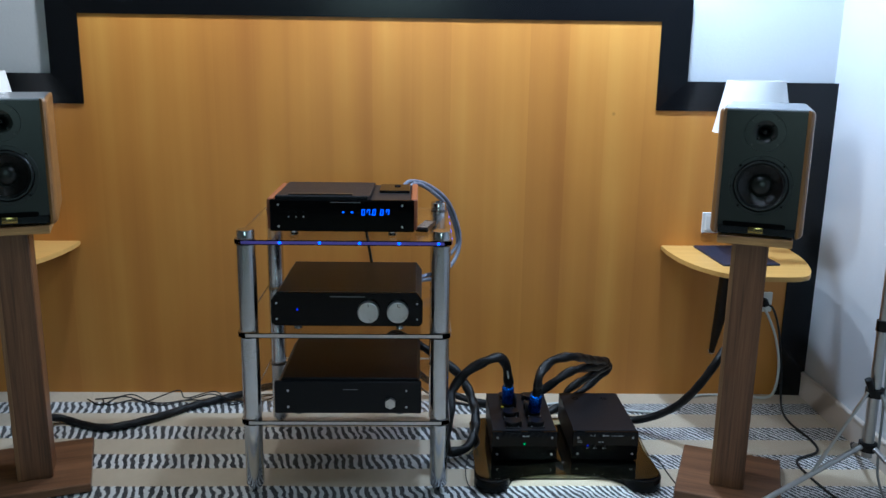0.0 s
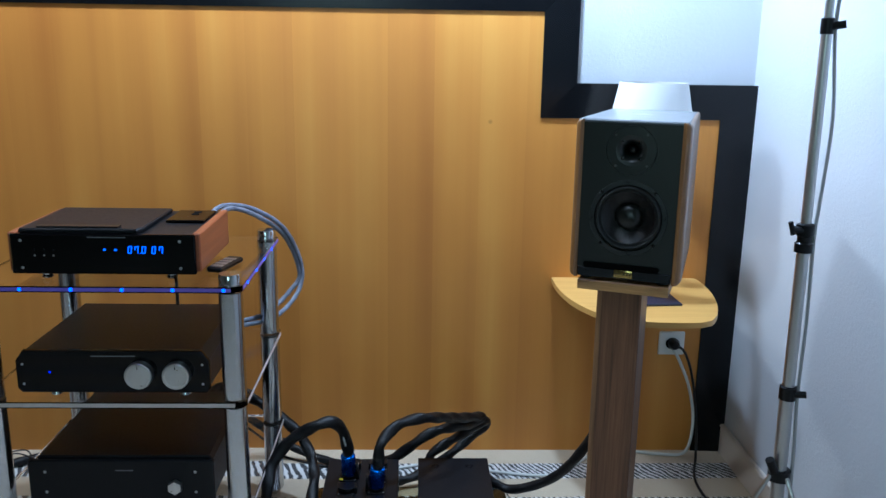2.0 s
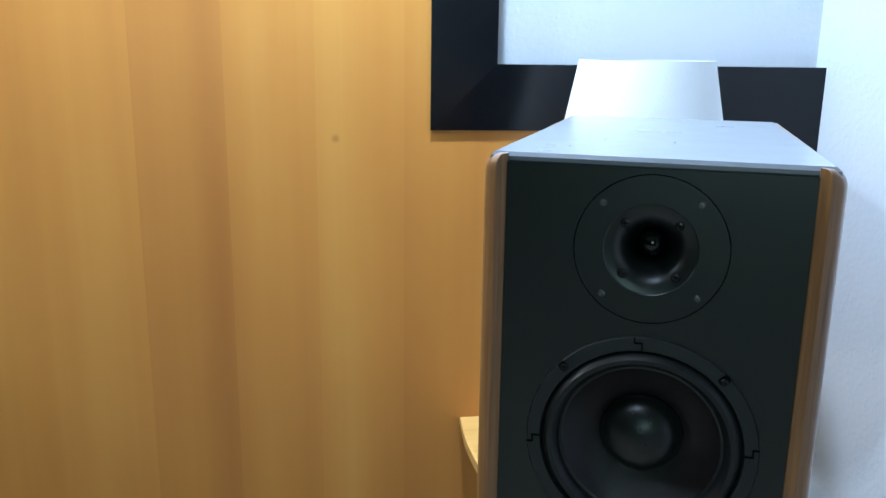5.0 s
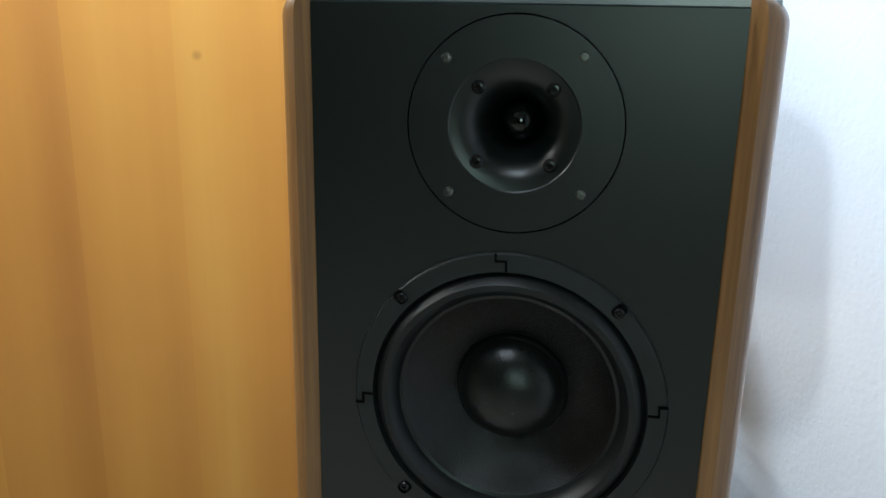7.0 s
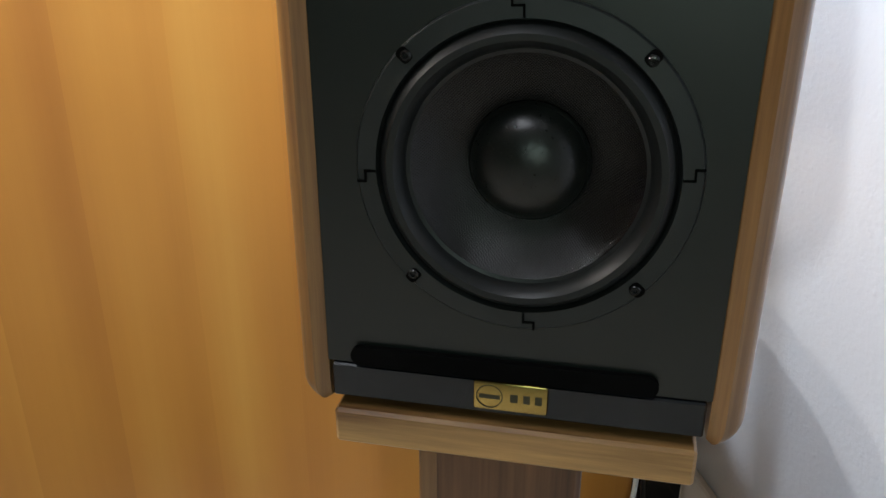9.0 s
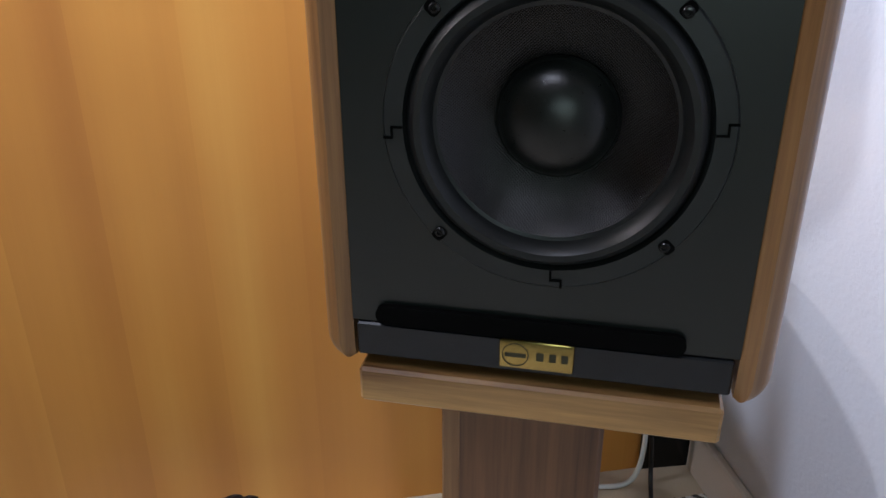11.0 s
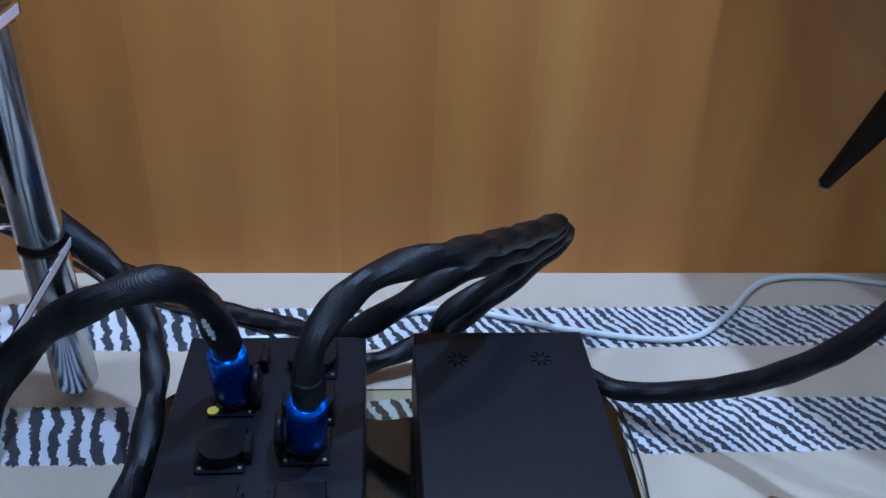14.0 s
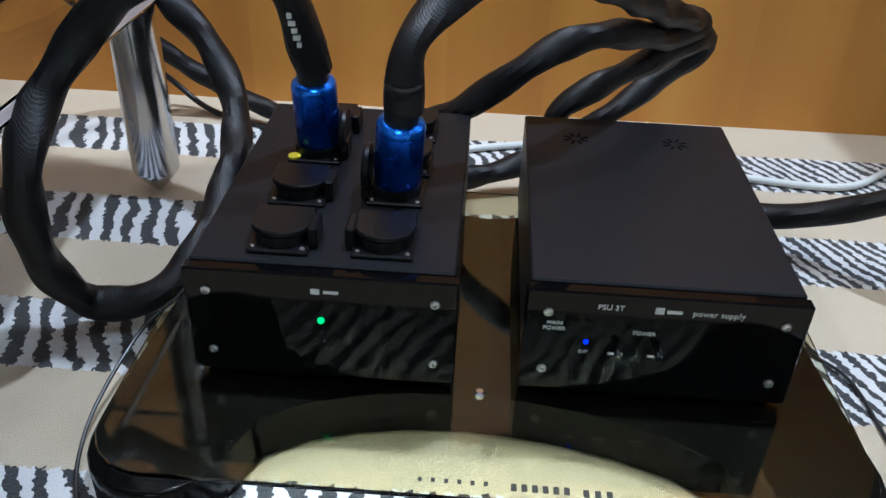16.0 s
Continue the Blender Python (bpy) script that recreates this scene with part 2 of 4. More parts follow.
M_chrome = plain("chrome", (0.58, 0.60, 0.64), 0.17, 1.0, vary=0.05, scale=8)
M_steel = plain("brushed_steel", (0.60, 0.60, 0.60), 0.3, 1.0, vary=0.12, scale=60)
M_brass = plain("gold_badge_metal", (0.44, 0.32, 0.10), 0.22, 1.0, vary=0.15, scale=60)
M_blue_metal = plain("blue_anodised_aluminium", (0.014, 0.085, 0.55), 0.26, 0.9, vary=0.12, scale=40)
M_padauk = wood("red_wood_cheek", (0.17, 0.045, 0.016), (0.33, 0.10, 0.035), (60, 3.0, 60), 0.38, ring=5)
M_acrylic = glass("clear_acrylic", (0.98, 0.985, 1.0), ior=1.22)
# opaque pale tone painting light scattered in cut acrylic
M_edge_scatter = plain("acrylic_edge_scatter", (0.62, 0.55, 0.53), 0.35, vary=0.15, scale=25)
M_base = plain("black_platform_lacquer", (0.003, 0.003, 0.003), 0.12, vary=0.2, scale=20, spec=0.12)
M_plate_glass = glass("smoked_clear_glass", (0.72, 0.74, 0.58), ior=1.5)
M_white_plastic = plain("white_plastic", (0.74, 0.74, 0.72), 0.35, vary=0.05, scale=20)
M_navy = plain("navy_leatherette", (0.008, 0.012, 0.035), 0.5, vary=0.3, scale=180, bump=0.2)
M_blue_led = glow("blue_led", (0.02, 0.09, 1.0), 4.5)
M_power_led = glow("blue_power_led", (0.004, 0.02, 1.0), 1.3)
M_green_led = glow("green_led", (0.0, 0.55, 0.10), 1.6)
M_digit = glow("blue_display_digit", (0.015, 0.10, 1.0), 2.6)
M_edge = glow("lit_acrylic_edge", (0.30, 0.22, 1.0), 0.06)
M_yellow = plain("yellow_sticker", (0.72, 0.62, 0.03), 0.5, vary=0.05)
M_alu = plain("dull_aluminium_tube", (0.52, 0.52, 0.52), 0.34, 1.0, vary=0.1, scale=30)
M_grey_cord = plain("grey_cord", (0.36, 0.36, 0.37), 0.5)
M_dim_print = plain("grey_print", (0.16, 0.16, 0.17), 0.5, vary=0.05)
M_ring_blue = plain("bright_blue_ring", (0.03, 0.20, 0.95), 0.2, 0.8, vary=0.05)
M_dull_screw = plain("dull_grey_screw", (0.15, 0.15, 0.14), 0.35, 1.0)
M_plate_print = plain("olive_grey_print", (0.030, 0.028, 0.018), 0.6, vary=0.05)
M_print = plain("white_print", (0.62, 0.62, 0.62), 0.5, vary=0.05)

# ---- mesh helpers ----


def finish(name, bm, material, smooth=30.0):
    bmesh.ops.recalc_face_normals(bm, faces=bm.faces)
    me = bpy.data.meshes.new(name)
    bm.to_mesh(me)
    bm.free()
    me.materials.append(material)
    if smooth:
        for p in me.polygons:
            p.use_smooth = True
        me.set_sharp_from_angle(angle=radians(smooth))
    return me


def part(name, bm, material, parent, label="", smooth=30.0):
    ob = new(name, finish(name, bm, material, smooth))
    ob.parent = parent
    return tagged(ob, label)


def solid(name, bm, material, label, category, kind="", group="", m=None, smooth=30.0):
    ob = new(name, finish(name, bm, material, smooth))
    if m:
        ob.matrix_world = m
    return tagged(ob, label, category, group, kind)


def thing(name, label, category, m=None, group="", kind=""):
    ob = new(name)
    ob.empty_display_size = 0.05
    if m:
        ob.matrix_basis = m
    return tagged(ob, label, category, group, kind)


def box(lo, hi, bevel=0.0, seg=1, bm=None):
    bm = bm or bmesh.new()
    lo, hi = Vector(lo), Vector(hi)
    made = bmesh.ops.create_cube(bm, size=1.0, matrix=Matrix.Translation((lo + hi) / 2) @ Matrix.Diagonal((*(hi - lo), 1)))["verts"]
    if bevel:
        edges = {e for v in made for e in v.link_edges}
        bmesh.ops.bevel(bm, geom=list(edges), offset=bevel, segments=seg, affect="EDGES", profile=0.5)
    return bm


def lathe(profile, m=None, n=32, bm=None):
    """Surface of revolution about z from (radius, height) pairs, from top or bottom; ends on the axis close it."""
    bm = bm or bmesh.new()
    m = m or Matrix()
    rings = []
    for r, z in profile:
        if r < 1e-6:
            rings.append([bm.verts.new(m @ Vector((0, 0, z)))])
        else:
            rings.append([bm.verts.new(m @ Vector((r * math.cos(2 * math.pi * k / n), r * math.sin(2 * math.pi * k / n), z))) for k in range(n)])
    for a, b in zip(rings, rings[1:]):
        for k in range(n):
            j = (k + 1) % n
            if len(a) == 1 and len(b) > 1:
                bm.faces.new((a[0], b[k], b[j]))
            elif len(b) == 1 and len(a) > 1:
                bm.faces.new((a[k], a[j], b[0]))
            elif len(a) > 1:
                bm.faces.new((a[k], a[j], b[j], b[k]))
    return bm


def rod(a, b, r, n=16, bm=None, r2=None):
    a, b = Vector(a), Vector(b)
    d = b - a
    m = Matrix.Translation(a) @ d.to_track_quat("Z", "Y").to_matrix().to_4x4()
    r2 = r if r2 is None else r2
    return lathe([(0, 0), (r, 0), (r2, d.length), (0, d.length)], m, n, bm)


def prism(outline, z0, z1, bevel=0.0, seg=1, bm=None):
    bm = bm or bmesh.new()
    bot = [bm.verts.new((x, y, z0)) for x, y in outline]
    top = [bm.verts.new((x, y, z1)) for x, y in outline]
    faces = [bm.faces.new(bot[::-1]), bm.faces.new(top)]
    k = len(outline)
    for i in range(k):
        bm.faces.new((bot[i], bot[(i + 1) % k], top[(i + 1) % k], top[i]))
    if bevel:
        edges = [e for f in faces for e in f.edges]
        bmesh.ops.bevel(bm, geom=edges, offset=bevel, segments=seg, affect="EDGES", profile=0.5)
    return bm


def rounded(x0, y0, x1, y1, r, n=6):
    pts = []
    for cx, cy, a in ((x1 - r, y1 - r, 0), (x0 + r, y1 - r, 90), (x0 + r, y0 + r, 180), (x1 - r, y0 + r, 270)):
        for k in range(n + 1):
            t = radians(a + 90 * k / n)
            pts.append((cx + r * math.cos(t), cy + r * math.sin(t)))
    return pts


def spline(points, step=0.008):
    """A Catmull-Rom curve through the points, closely sampled."""
    p = [Vector(q) for q in points]
    p = [2 * p[0] - p[1], *p, 2 * p[-1] - p[-2]]
    out = []
    for a, b, c, d in zip(p, p[1:], p[2:], p[3:]):
        k = max(2, int((c - b).length / step))
        for i in range(k):
            t = i / k
            out.append(0.5 * (2 * b + (c - a) * t + (2 * a - 5 * b + 4 * c - d) * t * t + (3 * b - a - 3 * c + d) * t ** 3))
    out.append(p[-2])
    return out


def tube(points, r, n=10, step=0.008, lumps=0.0, twist=0.0, bm=None, smooth_path=True):
    bm = bm or bmesh.new()
    pts = spline(points, step) if smooth_path else [Vector(q) for q in points]
    up = Vector((0.13, 0.31, 0.94))
    rings = []
    for i, p in enumerate(pts):
        d = (pts[min(i + 1, len(pts) - 1)] - pts[max(i - 1, 0)]).normalized()
        s = d.cross(up)
        s = s.normalized() if s.length > 0.05 else d.orthogonal().normalized()
        u = s.cross(d)
        up = u
        ring = []
        for k in range(n):
            a = 2 * math.pi * k / n
            rr = r * (1 + lumps * math.cos(2 * a + twist * i * step) + lumps * 0.5 * noise.noise(p * 40))
            ring.append(bm.verts.new(p + (s * math.cos(a) + u * math.sin(a)) * rr))
        rings.append(ring)
    for a, b in zip(rings, rings[1:]):
        for k in range(n):
            bm.faces.new((a[k], a[(k + 1) % n], b[(k + 1) % n], b[k]))
    bm.faces.new(rings[0][::-1])
    bm.faces.new(rings[-1])
    return bm


def writing(text, size, m, material, parent, name="lettering", thick=0.0003, align="CENTER"):
    """Raised lettering in the built-in font, as a mesh."""
    cu = bpy.data.curves.new(name, "FONT")
    cu.body, cu.size, cu.extrude, cu.align_x, cu.align_y = text, size, thick, align, "CENTER"
    tmp = bpy.data.objects.new(name, cu)
    scene.collection.objects.link(tmp)
    bpy.context.view_layer.update()
    me = bpy.data.meshes.new_from_object(tmp.evaluated_get(bpy.context.evaluated_depsgraph_get()))
    bpy.data.objects.remove(tmp)
    me.materials.clear()
    me.materials.append(material)
    ob = new(name, me)
    ob.parent = parent
    ob.matrix_basis = m
    return ob


FRONT = Matrix.Rotation(radians(90), 4, "X")      # lays flat things upright, facing -y

# ---- the room ----
WALL_Y, RIGHT_X, LEFT_X, BACK_Y, TOP = 3.373, 1.603, -2.6, -2.2, 2.6
MID = -0.1925                                      # axis of symmetry of the panelled wall

solid("floor", box((LEFT_X - 0.2, BACK_Y - 0.2, -0.1), (RIGHT_X + 0.2, WALL_Y + 0.2, 0.0)), M_carpet, "sand carpet with bands of black and white zebra print", "floor", "structure")
solid("ceiling", box((LEFT_X - 0.2, BACK_Y - 0.2, TOP), (RIGHT_X + 0.2, WALL_Y + 0.2, TOP + 0.1)), M_ceiling, "plain white painted ceiling", "ceiling", "structure")
solid("wall_north", box((LEFT_X - 0.2, WALL_Y + 0.022, 0), (RIGHT_X + 0.2, WALL_Y + 0.2, TOP)), M_wall, "white painted wall behind the wooden panel", "wall", "structure")
solid("wall_east", box((RIGHT_X, BACK_Y - 0.2, 0), (RIGHT_X + 0.2, WALL_Y + 0.022, TOP)), M_wall, "white painted wall with a finely textured surface", "wall", "structure")
solid("wall_west", box((LEFT_X - 0.2, BACK_Y - 0.2, 0), (LEFT_X, WALL_Y + 0.022, TOP)), M_far_wall, "unseen brown-grey wall, toned dark to cut bounced light", "wall", "structure")
# unseen wall behind the camera; its opening is made up for the rear fill
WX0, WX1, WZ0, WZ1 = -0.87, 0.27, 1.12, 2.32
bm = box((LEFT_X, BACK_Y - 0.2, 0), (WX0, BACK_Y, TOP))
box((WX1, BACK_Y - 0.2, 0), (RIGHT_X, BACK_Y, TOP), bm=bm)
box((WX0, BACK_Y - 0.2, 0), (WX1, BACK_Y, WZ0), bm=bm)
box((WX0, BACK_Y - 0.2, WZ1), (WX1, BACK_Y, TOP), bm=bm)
solid("wall_south", bm, M_far_wall, "unseen brown-grey wall with an added opening for the rear fill light", "wall", "structure")

# honey veneer panel, stepped down over the bedside shelves
P_TOP, STEP_Z, IN_X, BAND = 1.508, 1.176, 1.0945, 0.112
OUT_X = RIGHT_X - MID                             # half widths from the axis
outline = [(-OUT_X + BAND, 0), (OUT_X - BAND, 0), (OUT_X - BAND, STEP_Z), (IN_X, STEP_Z), (IN_X, P_TOP), (-IN_X, P_TOP), (-IN_X, STEP_Z), (-OUT_X + BAND, STEP_Z)]
solid("wall_panel", prism(outline, -0.022, 0.0), M_panel, "honey-coloured wood veneer panel with stepped upper corners", "wall panel", "structure", m=Matrix.Translation((MID, WALL_Y, 0)) @ FRONT)


def band_strip(a, b, outer):
    """One mitred strip of the frame: thin beside the panel, proud at its outer edge. a, b: inner corners; outer: the outer pair."""
    bm = bmesh.new()
    (ax, az), (bx, bz) = a, b
    (cx, cz), (dx, dz) = outer
    pts = [(ax, -0.006, az), (bx, -0.006, bz), (dx, -0.013, dz), (cx, -0.013, cz), (ax, 0.022, az), (bx, 0.022, bz), (dx, 0.022, dz), (cx, 0.022, cz)]
    v = [bm.verts.new((MID + x, WALL_Y + y, z)) for x, y, z in pts]
    for f in ((0, 1, 2, 3), (4, 5, 6, 7), (0, 1, 5, 4), (1, 2, 6, 5), (2, 3, 7, 6), (3, 0, 4, 7)):
        bm.faces.new([v[i] for i in f])
    return bm


frame_band = thing("trim", "black lacquered frame moulding stepping round the wooden panel", "trim", kind="structure")
inner = [(OUT_X - BAND, 0), (OUT_X - BAND, STEP_Z), (IN_X, STEP_Z), (IN_X, P_TOP), (-IN_X, P_TOP), (-IN_X, STEP_Z), (-OUT_X + BAND, STEP_Z), (-OUT_X + BAND, 0)]
outer = [(OUT_X, 0), (OUT_X, STEP_Z + BAND), (IN_X + BAND, STEP_Z + BAND), (IN_X + BAND, P_TOP + BAND), (-IN_X - BAND, P_TOP + BAND), (-IN_X - BAND, STEP_Z + BAND),
         (-OUT_X, STEP_Z + BAND), (-OUT_X, 0)]
for i in range(7):
    part("moulding", band_strip(inner[i], inner[i + 1], (outer[i], outer[i + 1])), M_band, frame_band, smooth=0)

# baseboard along the right wall
bm = box((RIGHT_X - 0.014, BACK_Y, 0), (RIGHT_X, WALL_Y - 0.015, 0.096), 0.002)
box((RIGHT_X - 0.018, BACK_Y, 0.096), (RIGHT_X, WALL_Y - 0.015, 0.110), 0.004, bm=bm)
solid("baseboard", bm, M_baseboard, "pale beige baseboard with a moulded top edge", "baseboard", "structure")

# ---- bedside shelves, lamps ----
SHELF = [(0.962, 3.371), (0.962, 3.25), (0.982, 3.11), (1.030, 2.99), (1.098, 2.918), (1.18, 2.893), (1.32, 2.893), (1.375, 2.94), (1.42, 3.05), (1.45, 3.19), (1.456, 3.32), (1.45, 3.371)]


def smooth_outline(pts, n=5):
    p = [Vector((*q, 0)) for q in pts]
    q = [2 * p[0] - p[1], *p, 2 * p[-1] - p[-2]]
    out = []
    for a, b, c, d in zip(q, q[1:], q[2:], q[3:]):
        for i in range(n):
            t = i / n
            w = 0.5 * (2 * b + (c - a) * t + (2 * a - 5 * b + 4 * c - d) * t * t + (3 * b - a - 3 * c + d) * t ** 3)
            out.append((w.x, w.y))
    out.append((p[-1].x, p[-1].y))
    return out


def bedside_shelf(flip):
    """A rounded wall shelf with a tapered black strut that braces it against the wall."""
    s = thing("wall_shelf", "rounded maple wall shelf braced by a black tapered strut", "shelf", group="bedside shelves")
    pts = [(flip(x), y) for x, y in smooth_outline(SHELF)]
    part("shelf_board", prism(pts, 0.624, 0.641, 0.003), M_shelf, s)
    a, b = Vector((flip(1.105), 2.985, 0.625)), Vector((flip(1.193), 3.335, 0.200))
    d = (b - a).normalized()
    bm = rod(a - d * 0.04, b - d * 0.012, 0.0365, 18, r2=0.011)
    bmesh.ops.bisect_plane(bm, geom=[*bm.verts, *bm.edges, *bm.faces], plane_co=(0, 0, 0.626), plane_no=(0, 0, 1), clear_outer=True)
    strut = part("strut", bm, M_strut, s, "black tapered strut")
    part("strut_tip", rod(b - d * 0.013, b, 0.0130, 14, r2=0.010), M_steel, strut, "chrome tip")
    return s


def bedside_lamp(x, y):
    """A wall lamp: a round plate on the panel, a bent arm and a tapered shade round a bulb."""
    s = thing("wall_lamp", "wall lamp with a white tapered fabric shade, switched off", "lamp", pose(x, y, 0.640), group="bedside lamps")
    plate = pose(0, WALL_Y - 0.004 - y, 0.555, 90)
    part("wall_plate", lathe([(0, 0.0), (0.045, 0.0), (0.045, 0.006), (0.036, 0.014), (0, 0.016)], plate, 32), M_chrome, s)
    part("arm", tube([(0, WALL_Y - 0.012 - y, 0.555), (0, 0.11, 0.552), (0, 0.03, 0.535), (0, 0, 0.515), (0, 0, 0.50)], 0.006), M_chrome, s, "bent chrome arm")
    part("socket", lathe([(0, 0.495), (0.016, 0.497), (0.018, 0.535), (0, 0.537)], n=20), M_white_plastic, s)
    bm = lathe([(0.139, 0.470), (0.102, 0.660), (0.100, 0.660), (0.137, 0.470), (0.139, 0.470)], n=48)
    part("shade", bm, M_shade, s, "white tapered shade")
    part("bulb", lathe([(0, 0.53), (0.018, 0.535), (0.030, 0.57), (0.026, 0.60), (0, 0.615)]), M_bulb, s)
    return s


M_strut = plain("black_satin_strut", (0.003, 0.003, 0.0035), 0.5, vary=0.2, scale=60, spec=0.12)
M_shade = plain("white_fabric_shade", (0.80, 0.80, 0.80), 0.9, vary=0.04, scale=240, bump=0.2)
M_bulb = plain("opal_bulb", (0.8, 0.8, 0.78), 0.3)
bedside_shelf(lambda x: x)
bedside_shelf(lambda x: 2 * MID - x)
bedside_lamp(1.217, 3.20)
bedside_lamp(2 * MID - 1.217, 3.20)

bm = prism([(1.085, 3.345), (1.098, 3.035), (1.312, 3.05), (1.295, 3.352)], 0.640, 0.648, 0.002)
solid("folder", bm, M_navy, "dark navy leatherette folder lying on the shelf", "folder")

# ---- loudspeakers on stands ----


def loudspeaker(m):
    """A two-way bookshelf loudspeaker; the front centre of its footprint is the origin, facing -y."""
    s = thing("loudspeaker", "two-way bookshelf loudspeaker, black front between wooden cheeks", "loudspeaker", m, "pair of loudspeakers")
    Z0, Z1, W, D = 0.0, 0.376, 0.109, 0.375
    part("cabinet", box((-W + 0.001, 0.040, Z0 + 0.012), (W - 0.001, D, Z1 - 0.006), 0.003), M_baffle, s)
    part("top_panel", prism([(-W - 0.014, 0.004), (W + 0.014, 0.004), (W + 0.002, D), (-W - 0.002, D)], Z1 - 0.006, Z1 + 0.003, 0.003), M_speaker_top, s, "pale glossy top")
    # front board with holes for both drivers
    bm = bmesh.new()
    holes = [(0.0, 0.312, 0.0565), (0.002, 0.157, 0.0885)]
    plate_with_holes(bm, -W, W, 0.0350, Z1 - 0.004, holes, 0.0, 0.012)
    part("baffle", bm, M_baffle, s, "black satin front board")
    part("baffle_lip", box((-0.1065, -0.002, 0.0120), (0.1065, 0.012, 0.0342), 0.0012), M_lip, s)
    # flat black sheet paints the shaded hollow of the port; no hole is cut
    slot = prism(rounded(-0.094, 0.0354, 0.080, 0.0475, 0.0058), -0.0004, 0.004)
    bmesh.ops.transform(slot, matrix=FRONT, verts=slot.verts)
    part("port_shade", slot, M_gap_shade, s, "flat black sheet painting the shade in the port slot")
    for x in (-0.09, 0.085):
        for y in (0.03, D - 0.04):
            part("foot", lathe([(0, 0.0035), (0.012, 0.0035), (0.012, 0.0125), (0, 0.0125)], pose(x, y, 0), 16), M_rubber, s)
    for sx in (-1, 1):
        pts = [(sx * W, 0.001), (sx * (W + 0.008), -0.004), (sx * (W + 0.0155), 0.001), (sx * (W + 0.0198), 0.012), (sx * (W + 0.0205), 0.03), (sx * (W + 0.008), D), (sx * W, D)]
        pts = [pts[0], *smooth_outline(pts[1:5], 4), *pts[5:]]
        part("cheek", rounded_slab(pts, sx * W, 0.008, Z1 + 0.002, 0.014), M_cheek, s, "golden-brown wooden cheek")
    # badge
    badge = part("badge", box((-0.0215, -0.0042, 0.0158), (0.0208, -0.0018, 0.0345), 0.0014, 2), M_brass, s, "gold-coloured maker's badge")
    part("badge_mark", ring_disc(0.0076, 0.0071, pose(-0.0122, -0.0042, 0.0251) @ FRONT, 0.0003), M_badge_print, badge)
    part("badge_bar", box((-0.0182, -0.0045, 0.0236), (-0.0062, -0.0041, 0.0262)), M_badge_print, badge)
    for x, w in ((0.0018, 0.0021), (0.0090, 0.0019), (0.0157, 0.0019)):
        part("badge_bar", box((x - w, -0.0045, 0.0226), (x + w, -0.0041, 0.0278)), M_badge_print, badge)
    # tweeter
    tw = pose(0, 0, 0.312) @ FRONT
    t = part("tweeter", lathe([(0.0560, -0.004), (0.0556, 0.0001), (0.0346, 0.0003), (0.0338, -0.0004), (0.0325, -0.0007), (0.0290, -0.0014), (0.0255, -0.0030), (0.0222, -0.0058), (0.0190, -0.0105), (0.0160, -0.0165), (0.0135, -0.0235), (0.0118, -0.0300)], tw, 64), M_baffle, s, "tweeter with a flared black horn", smooth=24.0)
    part("dome", lathe([(0.0122, -0.0300), (0.0112, -0.0262), (0.0092, -0.0228), (0.0066, -0.0202), (0.0034, -0.0186), (0, -0.0181)], tw, 32), M_tweeter_dome, t, "shiny black dome")
    for k in range(4):
        a = radians(45 + 90 * k)
        part("screw", screw_mesh(0.0037, tw @ pose(0.0273 * math.cos(a), 0.0273 * math.sin(a), -0.0022)), M_screw_black, t)
        a = radians(47 + 90 * k)
        part("screw", screw_mesh(0.0028, tw @ pose(0.0492 * math.cos(a), 0.0492 * math.sin(a), -0.0002)), M_dull_screw, t)
    # woofer
    wf = pose(0.002, 0, 0.157) @ FRONT
    w = part("woofer", lathe([(0.0882, -0.006), (0.0882, 0.0005), (0.0872, 0.0018), (0.0775, 0.0022), (0.0765, -0.0005)], wf, 96), M_frame, s, "woofer in a round black plastic frame")
    part("surround", lathe([(0.0765, -0.0005), (0.0759, -0.0016), (0.0752, -0.0006), (0.0738, 0.0026), (0.0710, 0.0052), (0.0676, 0.0050), (0.0645, 0.0018), (0.0626, -0.0034), (0.0606, -0.0042)], wf, 96), M_rubber, w, "black rubber surround")
    part("cone", lathe([(0.0606, -0.0042), (0.056, -0.0082), (0.048, -0.0140), (0.040, -0.0186), (0.0320, -0.0222)], wf, 96), M_cone, w, "woven black cone")
    part("dust_cap", lathe([(0.0328, -0.0214), (0.0322, -0.0200), (0.0312, -0.0192), (0.0300, -0.0160), (0.0268, -0.0112), (0.0215, -0.0072), (0.0150, -0.0044), (0.0075, -0.0029), (0, -0.0024)], wf, 64), M_dust, w, "domed black dust cap")
    for k in range(4):
        a = radians(46 + 90 * k)
        part("screw", screw_mesh(0.0030, wf @ pose(0.0835 * math.cos(a), 0.0835 * math.sin(a), 0.0022)), M_screw_black, w)
        # flat patch painted black like the shaded notch beside the screw
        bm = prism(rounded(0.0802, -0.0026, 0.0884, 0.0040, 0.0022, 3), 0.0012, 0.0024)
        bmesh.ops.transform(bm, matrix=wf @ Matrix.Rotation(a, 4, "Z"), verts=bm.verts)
        part("pocket_shade", bm, M_gap_shade, w, "flat black patch painting the shade in the screw's pocket")
        a = radians(90 * k + 2)
        bm = box((0.0775, -0.0006, 0.0014), (0.0835, 0.0006, 0.0028))
        box((0.0828, -0.0006, 0.0014), (0.0840, 0.0060, 0.0028), bm=bm)
        box((0.0830, 0.0050, 0.0014), (0.0880, 0.0062, 0.0028), bm=bm)
